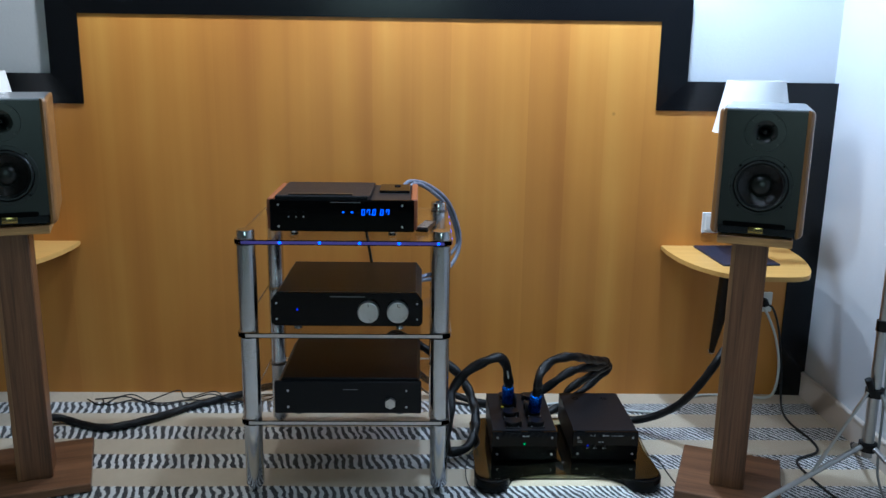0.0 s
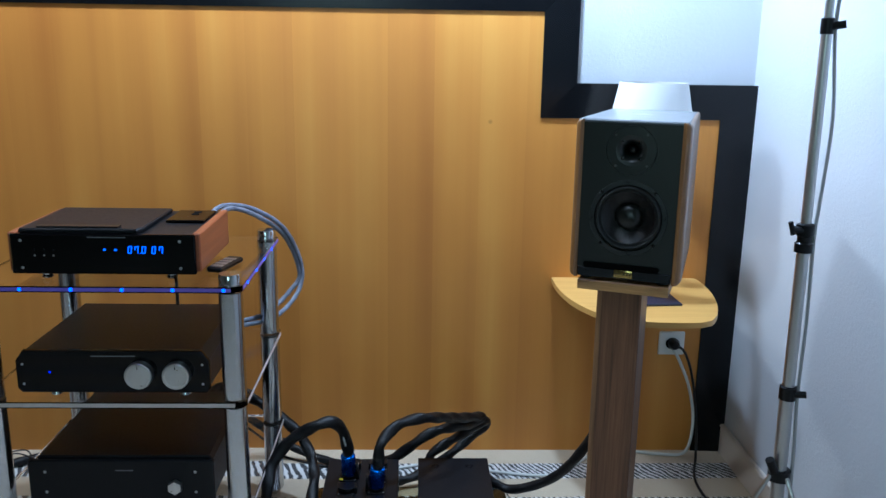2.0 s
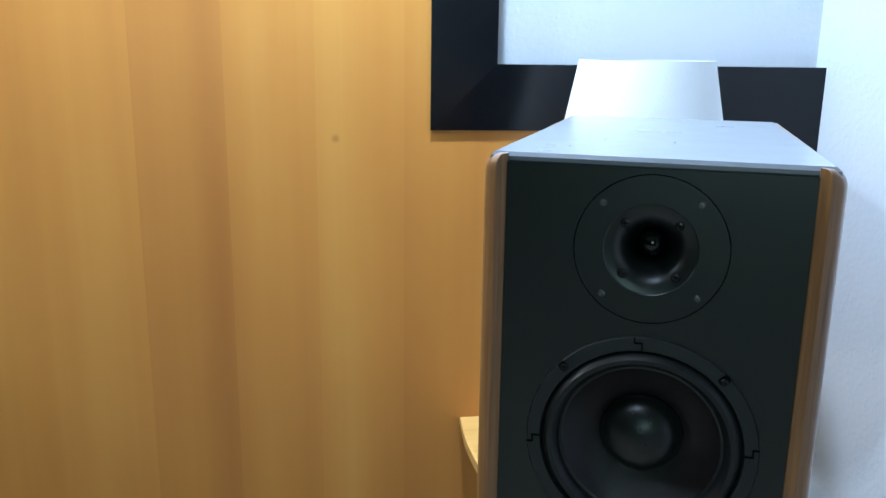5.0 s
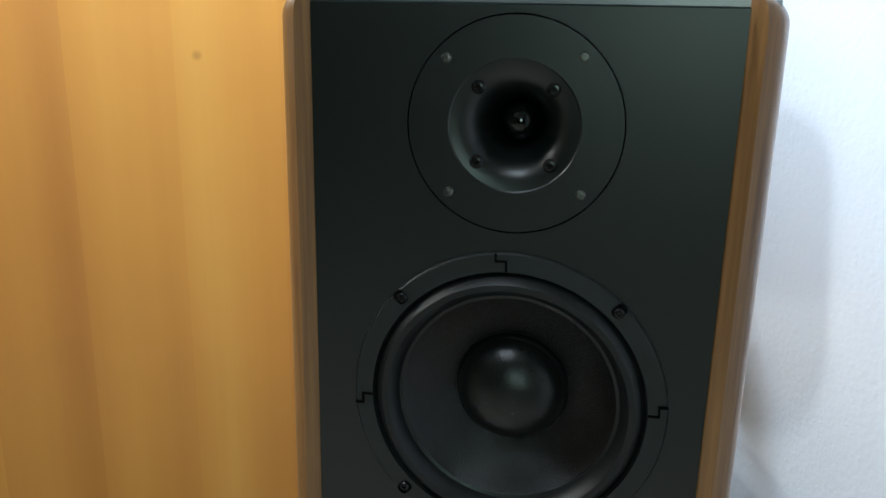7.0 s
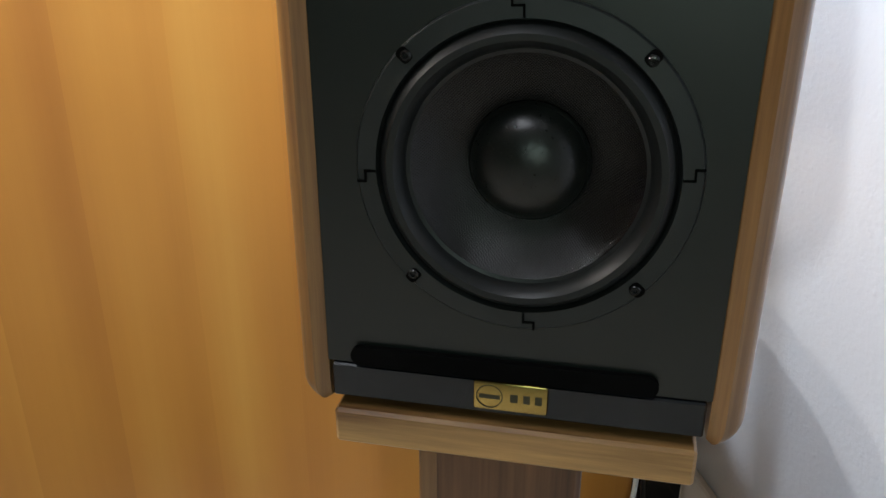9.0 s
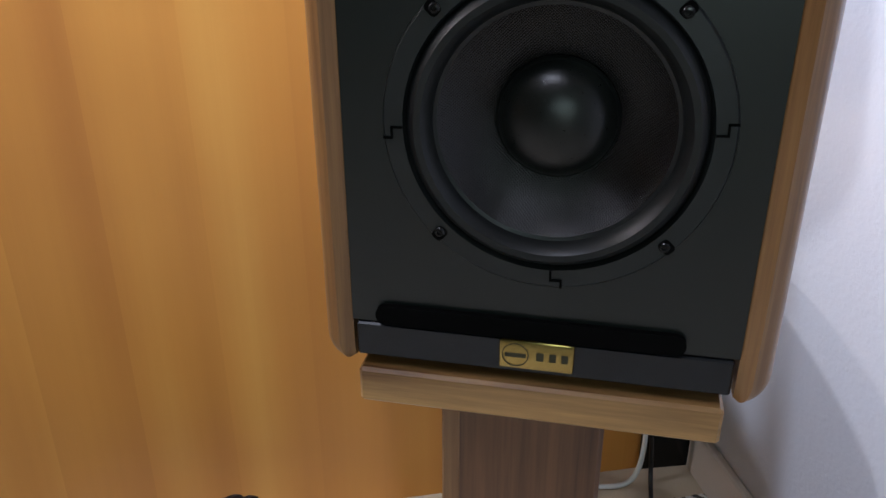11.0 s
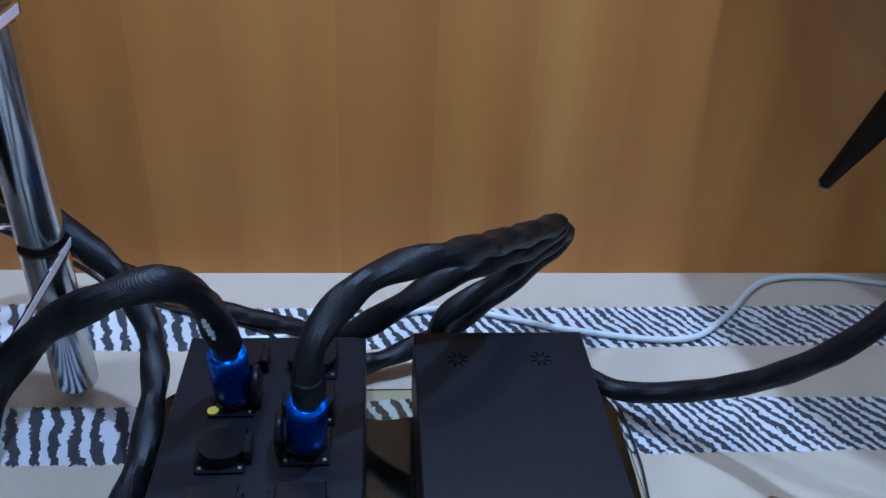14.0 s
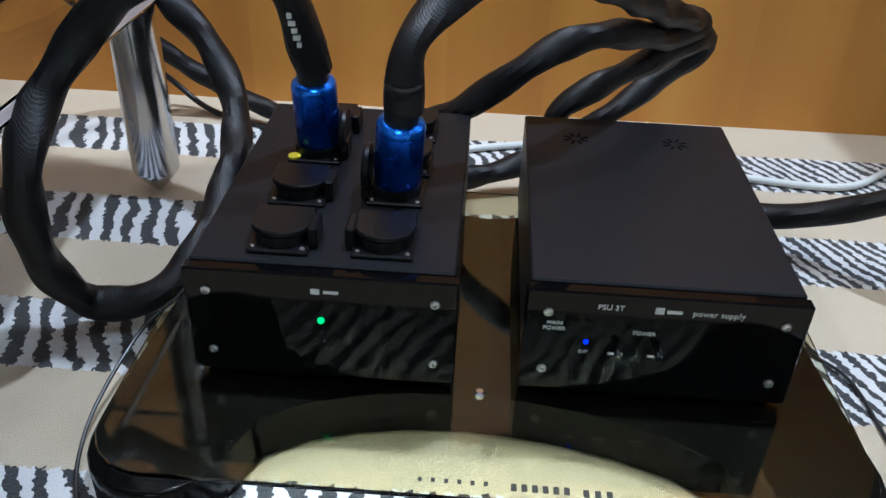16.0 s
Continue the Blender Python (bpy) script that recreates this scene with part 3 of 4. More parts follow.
        bmesh.ops.transform(bm, matrix=wf @ Matrix.Rotation(a, 4, "Z"), verts=bm.verts)
        part("frame_joint", bm, M_gap_shade, w, smooth=0)
    return s


def rounded_slab(outline, inner_x, z0, z1, r, n=6):
    """An upright board over a plan outline, whose outer side rounds over at the top and the bottom."""
    bm = bmesh.new()
    levels = [(z0 + r * (1 - math.cos(a)), r * (1 - math.sin(a))) for a in (math.pi / 2 * k / n for k in range(n + 1))]
    levels += [(z1 - (z - z0), d) for z, d in reversed(levels)]
    widest = max(abs(x - inner_x) for x, y in outline)
    rings = [[bm.verts.new((inner_x + (x - inner_x) * (1 - d / widest * 0.95), y + d * 0.25 * (y < 0.05), z)) for x, y in outline] for z, d in levels]
    for a, b in zip(rings, rings[1:]):
        for k in range(len(outline)):
            j = (k + 1) % len(outline)
            bm.faces.new((a[k], a[j], b[j], b[k]))
    bm.faces.new(rings[0])
    bm.faces.new(rings[-1])
    return bm


def plate_with_holes(bm, x0, x1, z0, z1, holes, y0, y1, n=64):
    """A board with round holes: each hole sits in its own slab of the board, meshed from circle to rectangle."""
    cuts = [z0]
    hs = sorted(holes, key=lambda h: h[1])
    for a, b in zip(hs, hs[1:]):
        cuts.append((a[1] + a[2] + b[1] - b[2]) / 2)
    cuts.append(z1)
    for (cx, cz, r), lo, hi in zip(hs, cuts, cuts[1:]):
        inner_f, inner_b, outer_f = [], [], []
        for k in range(n):
            a = 2 * math.pi * (k + 0.5) / n
            c, s = math.cos(a), math.sin(a)
            t = min(((x1 - cx) if c > 0 else (x0 - cx)) / c if abs(c) > 1e-9 else 9, ((hi - cz) if s > 0 else (lo - cz)) / s if abs(s) > 1e-9 else 9)
            inner_f.append(bm.verts.new((cx + r * c, y0, cz + r * s)))
            inner_b.append(bm.verts.new((cx + r * c, y1, cz + r * s)))
            outer_f.append(bm.verts.new((cx + t * c, y0, cz + t * s)))
        for k in range(n):
            j = (k + 1) % n
            bm.faces.new((inner_f[k], inner_f[j], outer_f[j], outer_f[k]))
            bm.faces.new((inner_f[k], inner_b[k], inner_b[j], inner_f[j]))
            a, b = outer_f[k].co, outer_f[j].co
            if abs(a.x - b.x) > 1e-5 and abs(a.z - b.z) > 1e-5:
                corner = bm.verts.new((x1 if cx < (a.x + b.x) / 2 else x0, y0, hi if cz < (a.z + b.z) / 2 else lo))
                bm.faces.new((outer_f[k], outer_f[j], corner))
    return bm


def ring_disc(r1, r0, m, h, n=32):
    return lathe([(r1, 0), (r1, h), (r0, h), (r0, 0), (r1, 0)], m, n)


def screw_mesh(r, m, n=12):
    """A domed screw head with a hexagonal recess."""
    return lathe([(r, 0), (r, r * 0.35), (r * 0.75, r * 0.62), (r * 0.45, r * 0.66), (r * 0.42, r * 0.2), (0, r * 0.18)], m, n)


M_tweeter_dome = plain("tweeter_dome", (0.002, 0.002, 0.003), 0.10, scale=40, spec=0.6)
M_screw_black = plain("black_screw", (0.02, 0.02, 0.02), 0.2, 0.6)
M_lip = plain("black_lacquered_lip", (0.004, 0.006, 0.009), 0.22, vary=0.2, scale=40)
M_badge_print = plain("dark_olive_print", (0.035, 0.030, 0.008), 0.5)
# near-black that paints the shade inside slots, pockets and holes; also joints
M_gap_shade = plain("gap_shade_black", (0.002, 0.002, 0.002), 0.8, spec=0.05)


def speaker_stand(m):
    s = thing("speaker_stand", "walnut loudspeaker stand with a square column and a broad base", "speaker stand", m, "pair of stands")
    part("base_plate", box((-0.165, -0.05, 0.004), (0.155, 0.298, 0.034), 0.003), M_walnut_base, s)
    column = part("column", box((-0.0615, 0.029, 0.034), (0.042, 0.158, 0.8415), 0.003), M_walnut, s)
    part("edge_strip", box((-0.0622, 0.0282, 0.036), (-0.0495, 0.040, 0.8412), 0.0015), M_walnut_strip, column, "pale sapwood edge strip")
    part("top_plate", box((-0.106, -0.004, 0.8415), (0.105, 0.30, 0.8655), 0.002), M_walnut_lit, s)
    for x in (-0.15, 0.14):
        for y in (-0.035, 0.283):
            part("foot", lathe([(0, 0), (0.012, 0), (0.012, 0.005), (0, 0.005)], pose(x, y, 0), 12), M_rubber, s)
    return s


RIGHT_SPK, LEFT_SPK = pose(0.984, 2.507, 0, 0, 0, -22.5), pose(-1.212, 2.56, 0, 0, 0, 19.0)
stand = speaker_stand(RIGHT_SPK)
copy_thing(stand, LEFT_SPK)
spk = loudspeaker(RIGHT_SPK @ pose(0, 0, 0.862))
copy_thing(spk, LEFT_SPK @ pose(0, 0, 0.862))

# ---- equipment rack ----
RX0, RX1, RY0, RY1, LEG_R = -0.528, 0.060, 2.578, 3.070, 0.0285
TIERS = [(0.243, 0.259), (0.530, 0.546), (0.822, 0.837)]
rack = thing("equipment_rack", "hi-fi rack of chrome tube legs and clear acrylic shelves", "rack")
for x in (RX0, RX1):
    for y in (RY0, RY1):
        leg = part("leg", lathe([(0, 0.0), (0.004, 0.001), (LEG_R * 0.94, 0.028), (LEG_R, 0.032), (LEG_R, TIERS[0][0] - 0.002), (0, TIERS[0][0] - 0.002)], pose(x, y, 0)), M_chrome, rack, "chrome tube leg with a pointed foot")
        for (a, b), (c, d) in zip(TIERS, TIERS[1:]):
            part("tube", lathe([(0, b + 0.002), (LEG_R, b + 0.002), (LEG_R, c - 0.002), (0, c - 0.002)], pose(x, y, 0)), M_chrome, leg)
        part("cap", lathe([(0, 0.837), (LEG_R * 0.95, 0.837), (LEG_R * 0.95, 0.859), (LEG_R * 0.88, 0.863), (0, 0.863)], pose(x, y, 0)), M_chrome, leg)
        for a, b in TIERS:
            part("ring", lathe([(LEG_R * 1.02, a - 0.004), (LEG_R * 1.02, a - 0.0005), (LEG_R * 0.5, a - 0.0005), (LEG_R * 0.5, a - 0.004), (LEG_R * 1.02, a - 0.004)], pose(x, y, 0)), M_rubber, leg)
for i, (a, b) in enumerate(TIERS):
    part("shelf", prism(rounded(RX0 - 0.032, RY0 - 0.032, RX1 + 0.032, RY1 + 0.032, 0.022), a, b, 0.0015), M_acrylic, rack, "clear acrylic shelf")
# added strips paint the light scattered at the clear shelves' cut edges
for a, d in TIERS[:2]:
    part("edge_scatter_strip", box((RX0 - 0.006, RY0 - 0.0330, a + 0.003), (RX1 + 0.006, RY0 - 0.0322, d - 0.003)), M_edge_scatter, rack, "pale strip painting light scattered at the shelf edge")
    part("edge_scatter_strip", box((RX1 + 0.0322, RY0 - 0.006, a + 0.003), (RX1 + 0.0330, RY1 + 0.006, d - 0.003)), M_edge_scatter, rack, "pale strip painting light scattered at the shelf edge")
# blue LEDs set into the edge of the top shelf
for k in range(5):
    x = -0.421 + 0.118 * k
    part("led", box((x - 0.0035, RY0 - 0.0345, 0.8255), (x + 0.0035, RY0 - 0.0325, 0.8335), 0.0008), M_blue_led, rack, "blue edge light")
part("lit_edge", box((RX0 - 0.008, RY0 - 0.0330, 0.8250), (RX1 + 0.008, RY0 - 0.0322, 0.8340)), M_edge, rack, "softly glowing blue shelf edge")
part("lit_edge", box((RX1 + 0.0322, RY0 - 0.008, 0.8250), (RX1 + 0.0330, RY1 + 0.008, 0.8340)), M_edge, rack, "softly glowing blue shelf edge")
for k in range(4):
    y = 2.62 + 0.115 * k
    part("led", box((RX1 + 0.0325, y - 0.0035, 0.8255), (RX1 + 0.0345, y + 0.0035, 0.8335), 0.0008), M_blue_led, rack, "blue edge light")


def foot_mesh(x, y, z0, z1, r=0.014):
    return lathe([(0, z0), (r * 0.8, z0), (r, z0 + 0.002), (r * 0.8, (z0 + z1) / 2), (r, z1), (0, z1)], pose(x, y, 0), 18)


# CD player
cd = thing("cd_player", "black CD player with reddish wooden cheeks and lit blue display", "CD player", pose(-0.240, 2.595, 0.837))
CW, CD_, CZ0, CZ1 = 0.207, 0.320, 0.0165, 0.114
part("body", box((-CW, 0.010, CZ0 + 0.002), (CW, CD_, CZ1 - 0.004), 0.002), M_black_metal, cd)
part("front_panel", box((-CW - 0.010, 0.0, CZ0), (CW + 0.010, 0.010, CZ1), 0.003), M_black_gloss, cd, "glossy black front panel")
for sx in (-1, 1):
    part("side_cheek", box((sx * (CW + 0.010) - 0.0095, 0.012, CZ0 + 0.004), (sx * (CW + 0.010) + 0.0095, CD_ - 0.004, CZ1 + 0.001), 0.003), M_padauk, cd, "reddish wooden side cheek")
lid = part("lid", prism([(-CW + 0.004, 0.020), (0.075, 0.020), (0.085, 0.045), (0.085, CD_ - 0.03), (-CW + 0.004, CD_ - 0.03)], CZ1 - 0.004, CZ1 + 0.009, 0.003), M_black_metal, cd, "raised sliding disc lid")
part("lid_grip", box((-0.165, 0.028, CZ1 + 0.009), (0.030, 0.052, CZ1 + 0.013), 0.0015), M_black_plastic, lid)
tray = part("top_plate", box((0.105, 0.155, CZ1 - 0.004), (CW - 0.006, CD_ - 0.030, CZ1 + 0.004), 0.002), M_black_gloss, cd)
for x, y in ((0.160, 0.235), (0.160, 0.262)):
    part("knob_hole", lathe([(0, 0), (0.010, 0), (0.010, 0.001), (0, 0.001)], pose(x, y, CZ1 + 0.004), 18), M_gap_shade, tray)
for x in (-0.150, 0.150):
    for y in (0.035, CD_ - 0.04):
        part("foot", foot_mesh(x, y, 0.0, CZ0), M_chrome, cd)
for x in (-0.191, 0.181):
    for z in (0.032, 0.098):
        part("screw", screw_mesh(0.0036, pose(x, 0, z) @ FRONT), M_steel, cd)
for k in range(3):
    part("button", lathe([(0, 0), (0.0024, 0), (0.0024, 0.0012), (0, 0.0012)], pose(-0.160 + 0.022 * k, 0, 0.062) @ FRONT, 10), M_steel, cd)
    part("button", lathe([(0, 0), (0.0024, 0), (0.0024, 0.0012), (0, 0.0012)], pose(-0.160 + 0.022 * k, 0, 0.076) @ FRONT, 10), M_black_plastic, cd)
for x in (0.004, 0.030):
    part("display_dot", box((x - 0.0032, -0.0012, 0.0745), (x + 0.0032, 0.0, 0.0790), 0.0005), M_digit, cd)


def digit(ch, x, z, h, parent):
    """A seven-segment numeral of upright and level bars, leaning a little."""
    on = {"0": "abcdef", "7": "abcf", "3": "abcdg", "8": "abcdefg", "9": "abcdfg"}[ch]
    w, t = h * 0.46, h * 0.14
    bm = bmesh.new()
    seg = {"a": (0.15, 1, 0.85, 1), "d": (0.15, 0, 0.85, 0), "g": (0.15, 0.5, 0.85, 0.5), "f": (0, 0.55, 0, 0.95), "b": (1, 0.55, 1, 0.95), "e": (0, 0.05, 0, 0.45), "c": (1, 0.05, 1, 0.45)}
    for s in on:
        x0, z0, x1, z1 = seg[s]
        box((x0 * w - t / 2, -0.0010, z0 * h - t / 2), (x1 * w + t / 2, 0.0, z1 * h + t / 2), bm=bm)
    bmesh.ops.transform(bm, matrix=pose(x, 0, z) @ Matrix.Shear("XZ", 4, (0.0, 0.0)), verts=bm.verts)
    for v in bm.verts:
        v.co.x += (v.co.z - z) * 0.12
    return part("digit", bm, M_digit, parent, smooth=0)


for ch, x in (("0", 0.059), ("7", 0.0745), ("0", 0.0915), ("0", 0.1150), ("7", 0.1320)):
    digit(ch, x, 0.0690, 0.0160, cd)
part("display_point", box((0.0860, -0.001, 0.0680), (0.0880, 0.0, 0.0700)), M_digit, cd)

# preamplifier with two silver knobs
pre = thing("preamplifier", "black preamplifier with rounded front and two silver knobs", "amplifier", pose(-0.226, 2.560, 0.546))
face = [(-0.231, 0.030), (-0.221, 0.019), (0.221, 0.019), (0.231, 0.030), (0.231, 0.100), (0.212, 0.127), (-0.212, 0.127), (-0.231, 0.100)]
m = Matrix.Translation((0, 0.014, 0)) @ FRONT
bm = prism(face, 0.0, 0.014, 0.003)
bmesh.ops.transform(bm, matrix=m, verts=bm.verts)
part("front_panel", bm, M_black_gloss, pre, "glossy black front panel with cut corners")
bm = prism([(x * 0.985, z * 0.97 + 0.002) for x, z in face], -0.375, 0.0, 0.004)
bmesh.ops.transform(bm, matrix=m, verts=bm.verts)
part("body", bm, M_black_metal, pre)
for x in (0.066, 0.155):
    k = part("knob", lathe([(0, 0), (0.032, 0), (0.033, 0.003), (0.033, 0.022), (0.0315, 0.0245), (0.026, 0.0252), (0.025, 0.0238), (0, 0.0238)], pose(x, 0, 0.070) @ FRONT, 40), M_steel, pre, "silver knob")
    part("pointer", box((x - 0.001, -0.0250, 0.088), (x + 0.001, -0.0236, 0.099)), M_black_plastic, k)
part("led", lathe([(0, 0), (0.003, 0), (0.002, 0.002), (0, 0.0025)], pose(-0.151, 0, 0.072) @ FRONT, 12), M_power_led, pre, "blue power light")
for x in (-0.155, 0.160):
    for y in (0.04, 0.33):
        part("foot", foot_mesh(x, y, 0.0, 0.019), M_chrome, pre)
for x in (-0.214, 0.214):
    for z in (0.042, 0.092):
        part("screw", screw_mesh(0.003, pose(x, 0, z) @ FRONT), M_steel, pre)

# power amplifier on the lowest shelf
amp = thing("power_amplifier", "large black power amplifier with one hexagonal silver button", "amplifier", pose(-0.226, 2.560, 0.259))
bm = prism([(-0.224, 0.020), (0.224, 0.020), (0.224, 0.122), (0.215, 0.132), (-0.205, 0.132), (-0.224, 0.105)], -0.385, 0.0, 0.003)
bmesh.ops.transform(bm, matrix=m, verts=bm.verts)
part("body", bm, M_black_metal, amp)
part("front_panel", box((-0.229, 0.0, 0.018), (0.229, 0.014, 0.125), 0.003), M_black_metal, amp, "black front panel")
part("button", lathe([(0, 0), (0.0185, 0), (0.0185, 0.012), (0.0170, 0.014), (0, 0.014)], pose(0.132, 0, 0.056) @ FRONT @ Matrix.Rotation(radians(30), 4, "Z"), 6), M_steel, amp, "hexagonal silver button")
for x in (-0.187, 0.182):
    for z in (0.040, 0.095):
        part("screw", screw_mesh(0.0038, pose(x, 0, z) @ FRONT), M_steel, amp)
for x in (-0.16, 0.16):
    for y in (0.05, 0.34):
        part("foot", foot_mesh(x, y, 0.0, 0.020, 0.018), M_rubber, amp)

# remote control on the top shelf
rc = thing("remote_control", "small black remote control with silver stripes", "remote control", pose(0.014, 2.735, 0.837, 0, 0, -14))
part("case", box((-0.021, -0.062, 0.0), (0.021, 0.062, 0.014), 0.004), M_black_plastic, rc)
for k in range(4):
    part("key_strip", box((-0.016, -0.050 + 0.024 * k, 0.014), (0.016, -0.036 + 0.024 * k, 0.0158), 0.0008), M_steel, rc)

# faint maker's print on the fronts
part("print_bar", box((-0.035, -0.0006, 0.1055), (0.055, 0, 0.1078)), M_dim_print, cd)
part("print_bar", box((-0.050, -0.0006, 0.1120), (0.055, 0, 0.1145)), M_dim_print, pre)
part("print_bar", box((-0.015, -0.0006, 0.0975), (0.030, 0, 0.1000)), M_dim_print, amp)

# ---- power boxes on their platform ----
PX0, PX1 = 0.170, 0.790


def arc(cx, cy, r, a0, a1, n=10):
    return [(cx + r * math.cos(radians(a0 + (a1 - a0) * k / n)), cy + r * math.sin(radians(a0 + (a1 - a0) * k / n))) for k in range(n + 1)]


platform = thing("isolation_platform", "black glossy isolation platform under a clear glass plate", "platform")
# black base: two front lobes with a hollow front between them
pts = arc(0.236, 2.605, 0.058, 170, 330, 10)
pts += [(0.302, 2.632), (0.338, 2.650), (0.377, 2.663), (0.42, 2.671), (0.465, 2.674), (0.51, 2.671), (0.551, 2.665), (0.595, 2.654), (0.638, 2.638), (0.672, 2.620)]
pts += arc(0.735, 2.607, 0.058, 210, 372, 10)
pts += [(0.782, 2.70), (0.776, 2.77), (0.782, 2.86)] + arc(0.735, 2.985, 0.05, 0, 90, 6)
pts += [(0.62, 2.985), (0.48, 2.960), (0.34, 2.985)] + arc(0.232, 2.985, 0.05, 90, 180, 6) + [(0.186, 2.86), (0.192, 2.77), (0.184, 2.70)]
part("base", prism(pts, 0.004, 0.0465, 0.004, 3), M_base, platform, "black glossy base with hollow front")
for x, y in ((0.236, 2.605), (0.735, 2.607), (0.735, 2.985), (0.232, 2.985)):
    part("foot", lathe([(0, 0), (0.046, 0), (0.050, 0.004), (0.046, 0.012), (0, 0.012)], pose(x, y, 0)), M_rubber, platform)
plate = part("glass_plate", prism(rounded(0.182, 2.563, 0.785, 3.02, 0.05), 0.0472, 0.0522, 0.0008), M_plate_glass, platform, "clear glass plate")
plate.visible_shadow = False
for x, y in ((0.480, 2.674), (0.30, 2.94), (0.66, 2.94)):
    part("stud", lathe([(0, 0.0466), (0.005, 0.0466), (0.005, 0.053), (0.003, 0.0545), (0, 0.0545)], pose(x, y, 0), 14), M_chrome, platform, "small chrome stud")
# illegible print on the glass: a small mark, then a line of narrow bars
for x0, count, w, step, y0, y1 in ((0.437, 6, 0.0030, 0.0098, 2.5745, 2.5785), (0.506, 6, 0.0042, 0.0078, 2.5715, 2.5785), (0.559, 3, 0.0044, 0.0086, 2.5705, 2.5775)):
    for k in range(count):
        x = x0 + step * k
        part("print_bar", box((x, y0, 0.0523), (x + w, y1, 0.0526)), M_plate_print, plate, "dark printed bar")


def dark_box(name, label, category, x0, x1, y0, y1, z0, z1):
    """A small black steel case with a thick polished acrylic front a little wider than itself."""
    s = thing(name, label, category)
    part("case", box((x0 + 0.003, y0 + 0.012, z0 + 0.004), (x1 - 0.003, y1, z1), 0.0015), M_black_metal, s)
    part("front_panel", box((x0, y0, z0), (x1, y0 + 0.012, z1 - 0.002), 0.0015), M_black_gloss, s, "glossy black front panel")
    for x in (x0 + 0.018, x1 - 0.018):
        for z in (z0 + 0.022, z1 - 0.022):
            part("screw", screw_mesh(0.0040, pose(x, y0, z) @ FRONT), M_steel, s)
        for y in (y0 + 0.04, y1 - 0.04):
            part("foot", lathe([(0, 0.0525), (0.010, 0.0525), (0.011, z0 + 0.004), (0, z0 + 0.004)], pose(x, y, 0), 16), M_rubber, s)
    return s


cond = dark_box("power_distributor", "black mains distributor with lidded sockets on its top", "power strip", 0.240, 0.458, 2.675, 2.995, 0.058, 0.162)
CT = 0.162
part("led", lathe([(0, 0), (0.0030, 0), (0.0024, 0.002), (0, 0.0032)], pose(0.349, 2.675, 0.117) @ FRONT, 12), M_green_led, cond, "green power light")
part("maker_mark", box((0.342, 2.6744, 0.1425), (0.349, 2.675, 0.1475)), M_print, cond)
part("maker_mark", box((0.352, 2.6744, 0.1435), (0.364, 2.675, 0.1462)), M_print, cond)
part("label_dot", lathe([(0, CT), (0.0062, CT), (0.0062, CT + 0.0022), (0, CT + 0.0022)], pose(0.2905, 2.861, 0.0038), 18), M_yellow, cond, "round yellow sticker")


def wall_socket(x, y, lid_side, open_lid):
    """A panel socket with a square flange, a round collar and a hinged lid."""
    s = part("socket", box((x - 0.025, y - 0.025, CT), (x + 0.025, y + 0.025, CT + 0.004), 0.0012), M_black_plastic, cond, "black socket")
    part("collar", lathe([(0.022, CT + 0.004), (0.022, CT + 0.013), (0.0195, CT + 0.013), (0.0195, CT + 0.004)], pose(x, y, 0), 28), M_black_plastic, s)
    if open_lid:
        m = pose(x + lid_side * 0.0265, y, CT + 0.026) @ Matrix.Rotation(radians(90), 4, "Y")
        bm = lathe([(0, -0.003), (0.021, -0.003), (0.022, 0.0), (0.021, 0.003), (0, 0.003)], m, 28)
    else:
        pts = [(x + 0.0245 * math.cos(a), y - 0.002 + 0.019 * math.sin(a)) for a in (radians(180 + 15 * k) for k in range(13))]
        bm = prism([*pts, (x + 0.0245, y + 0.023), (x - 0.0245, y + 0.023)], CT + 0.0132, CT + 0.0185, 0.001)
    part("lid", bm, M_black_plastic, s, "open hinged lid" if open_lid else "closed hinged lid")
    hx = x + lid_side * 0.027
    part("hinge", box((hx - 0.004, y - 0.013, CT), (hx + 0.004, y + 0.013, CT + 0.020), 0.0015), M_black_plastic, s)
    for dx in (-0.02, 0.02):
        part("screw", screw_mesh(0.0022, pose(x + dx, y - 0.02, CT + 0.004)), M_steel, s)
    return s


SOCKETS = [(0.311, 2.722, 1, False), (0.395, 2.724, -1, False), (0.310, 2.799, 1, False), (0.395, 2.808, -1, True), (0.310, 2.880, 1, True), (0.397, 2.866, -1, False), (0.312, 2.940, 1, False), (0.397, 2.940, -1, False)]
for sx, sy, side, is_open in SOCKETS:
    wall_socket(sx, sy, side, is_open)

psu = dark_box("power_supply", "black power supply case with white lettering on its front", "power supply", 0.511, 0.731, 2.679, 3.005, 0.058, 0.160)
PF = 2.679
writing("PSU 3T", 0.0068, pose(0.577, PF - 0.0003, 0.1455) @ FRONT, M_print, psu)
writing("power supply", 0.0074, pose(0.660, PF - 0.0003, 0.1450) @ FRONT, M_print, psu)
writing("MAIN", 0.0052, pose(0.535, PF - 0.0003, 0.1275) @ FRONT, M_print, psu)
writing("POWER", 0.0052, pose(0.535, PF - 0.0003, 0.1220) @ FRONT, M_print, psu)
writing("POWER", 0.0052, pose(0.606, PF - 0.0003, 0.1222) @ FRONT, M_print, psu)
writing("OFF", 0.0046, pose(0.5605, PF - 0.0003, 0.1000) @ FRONT, M_print, psu)
for x, w in ((0.586, 0.012), (0.618, 0.012)):
    part("print_bar", box((x - w / 2, PF - 0.0006, 0.0988), (x + w / 2, PF, 0.1012)), M_print, psu)
part("maker_mark", box((0.611, PF - 0.0006, 0.1425), (0.618, PF, 0.1485)), M_print, psu)
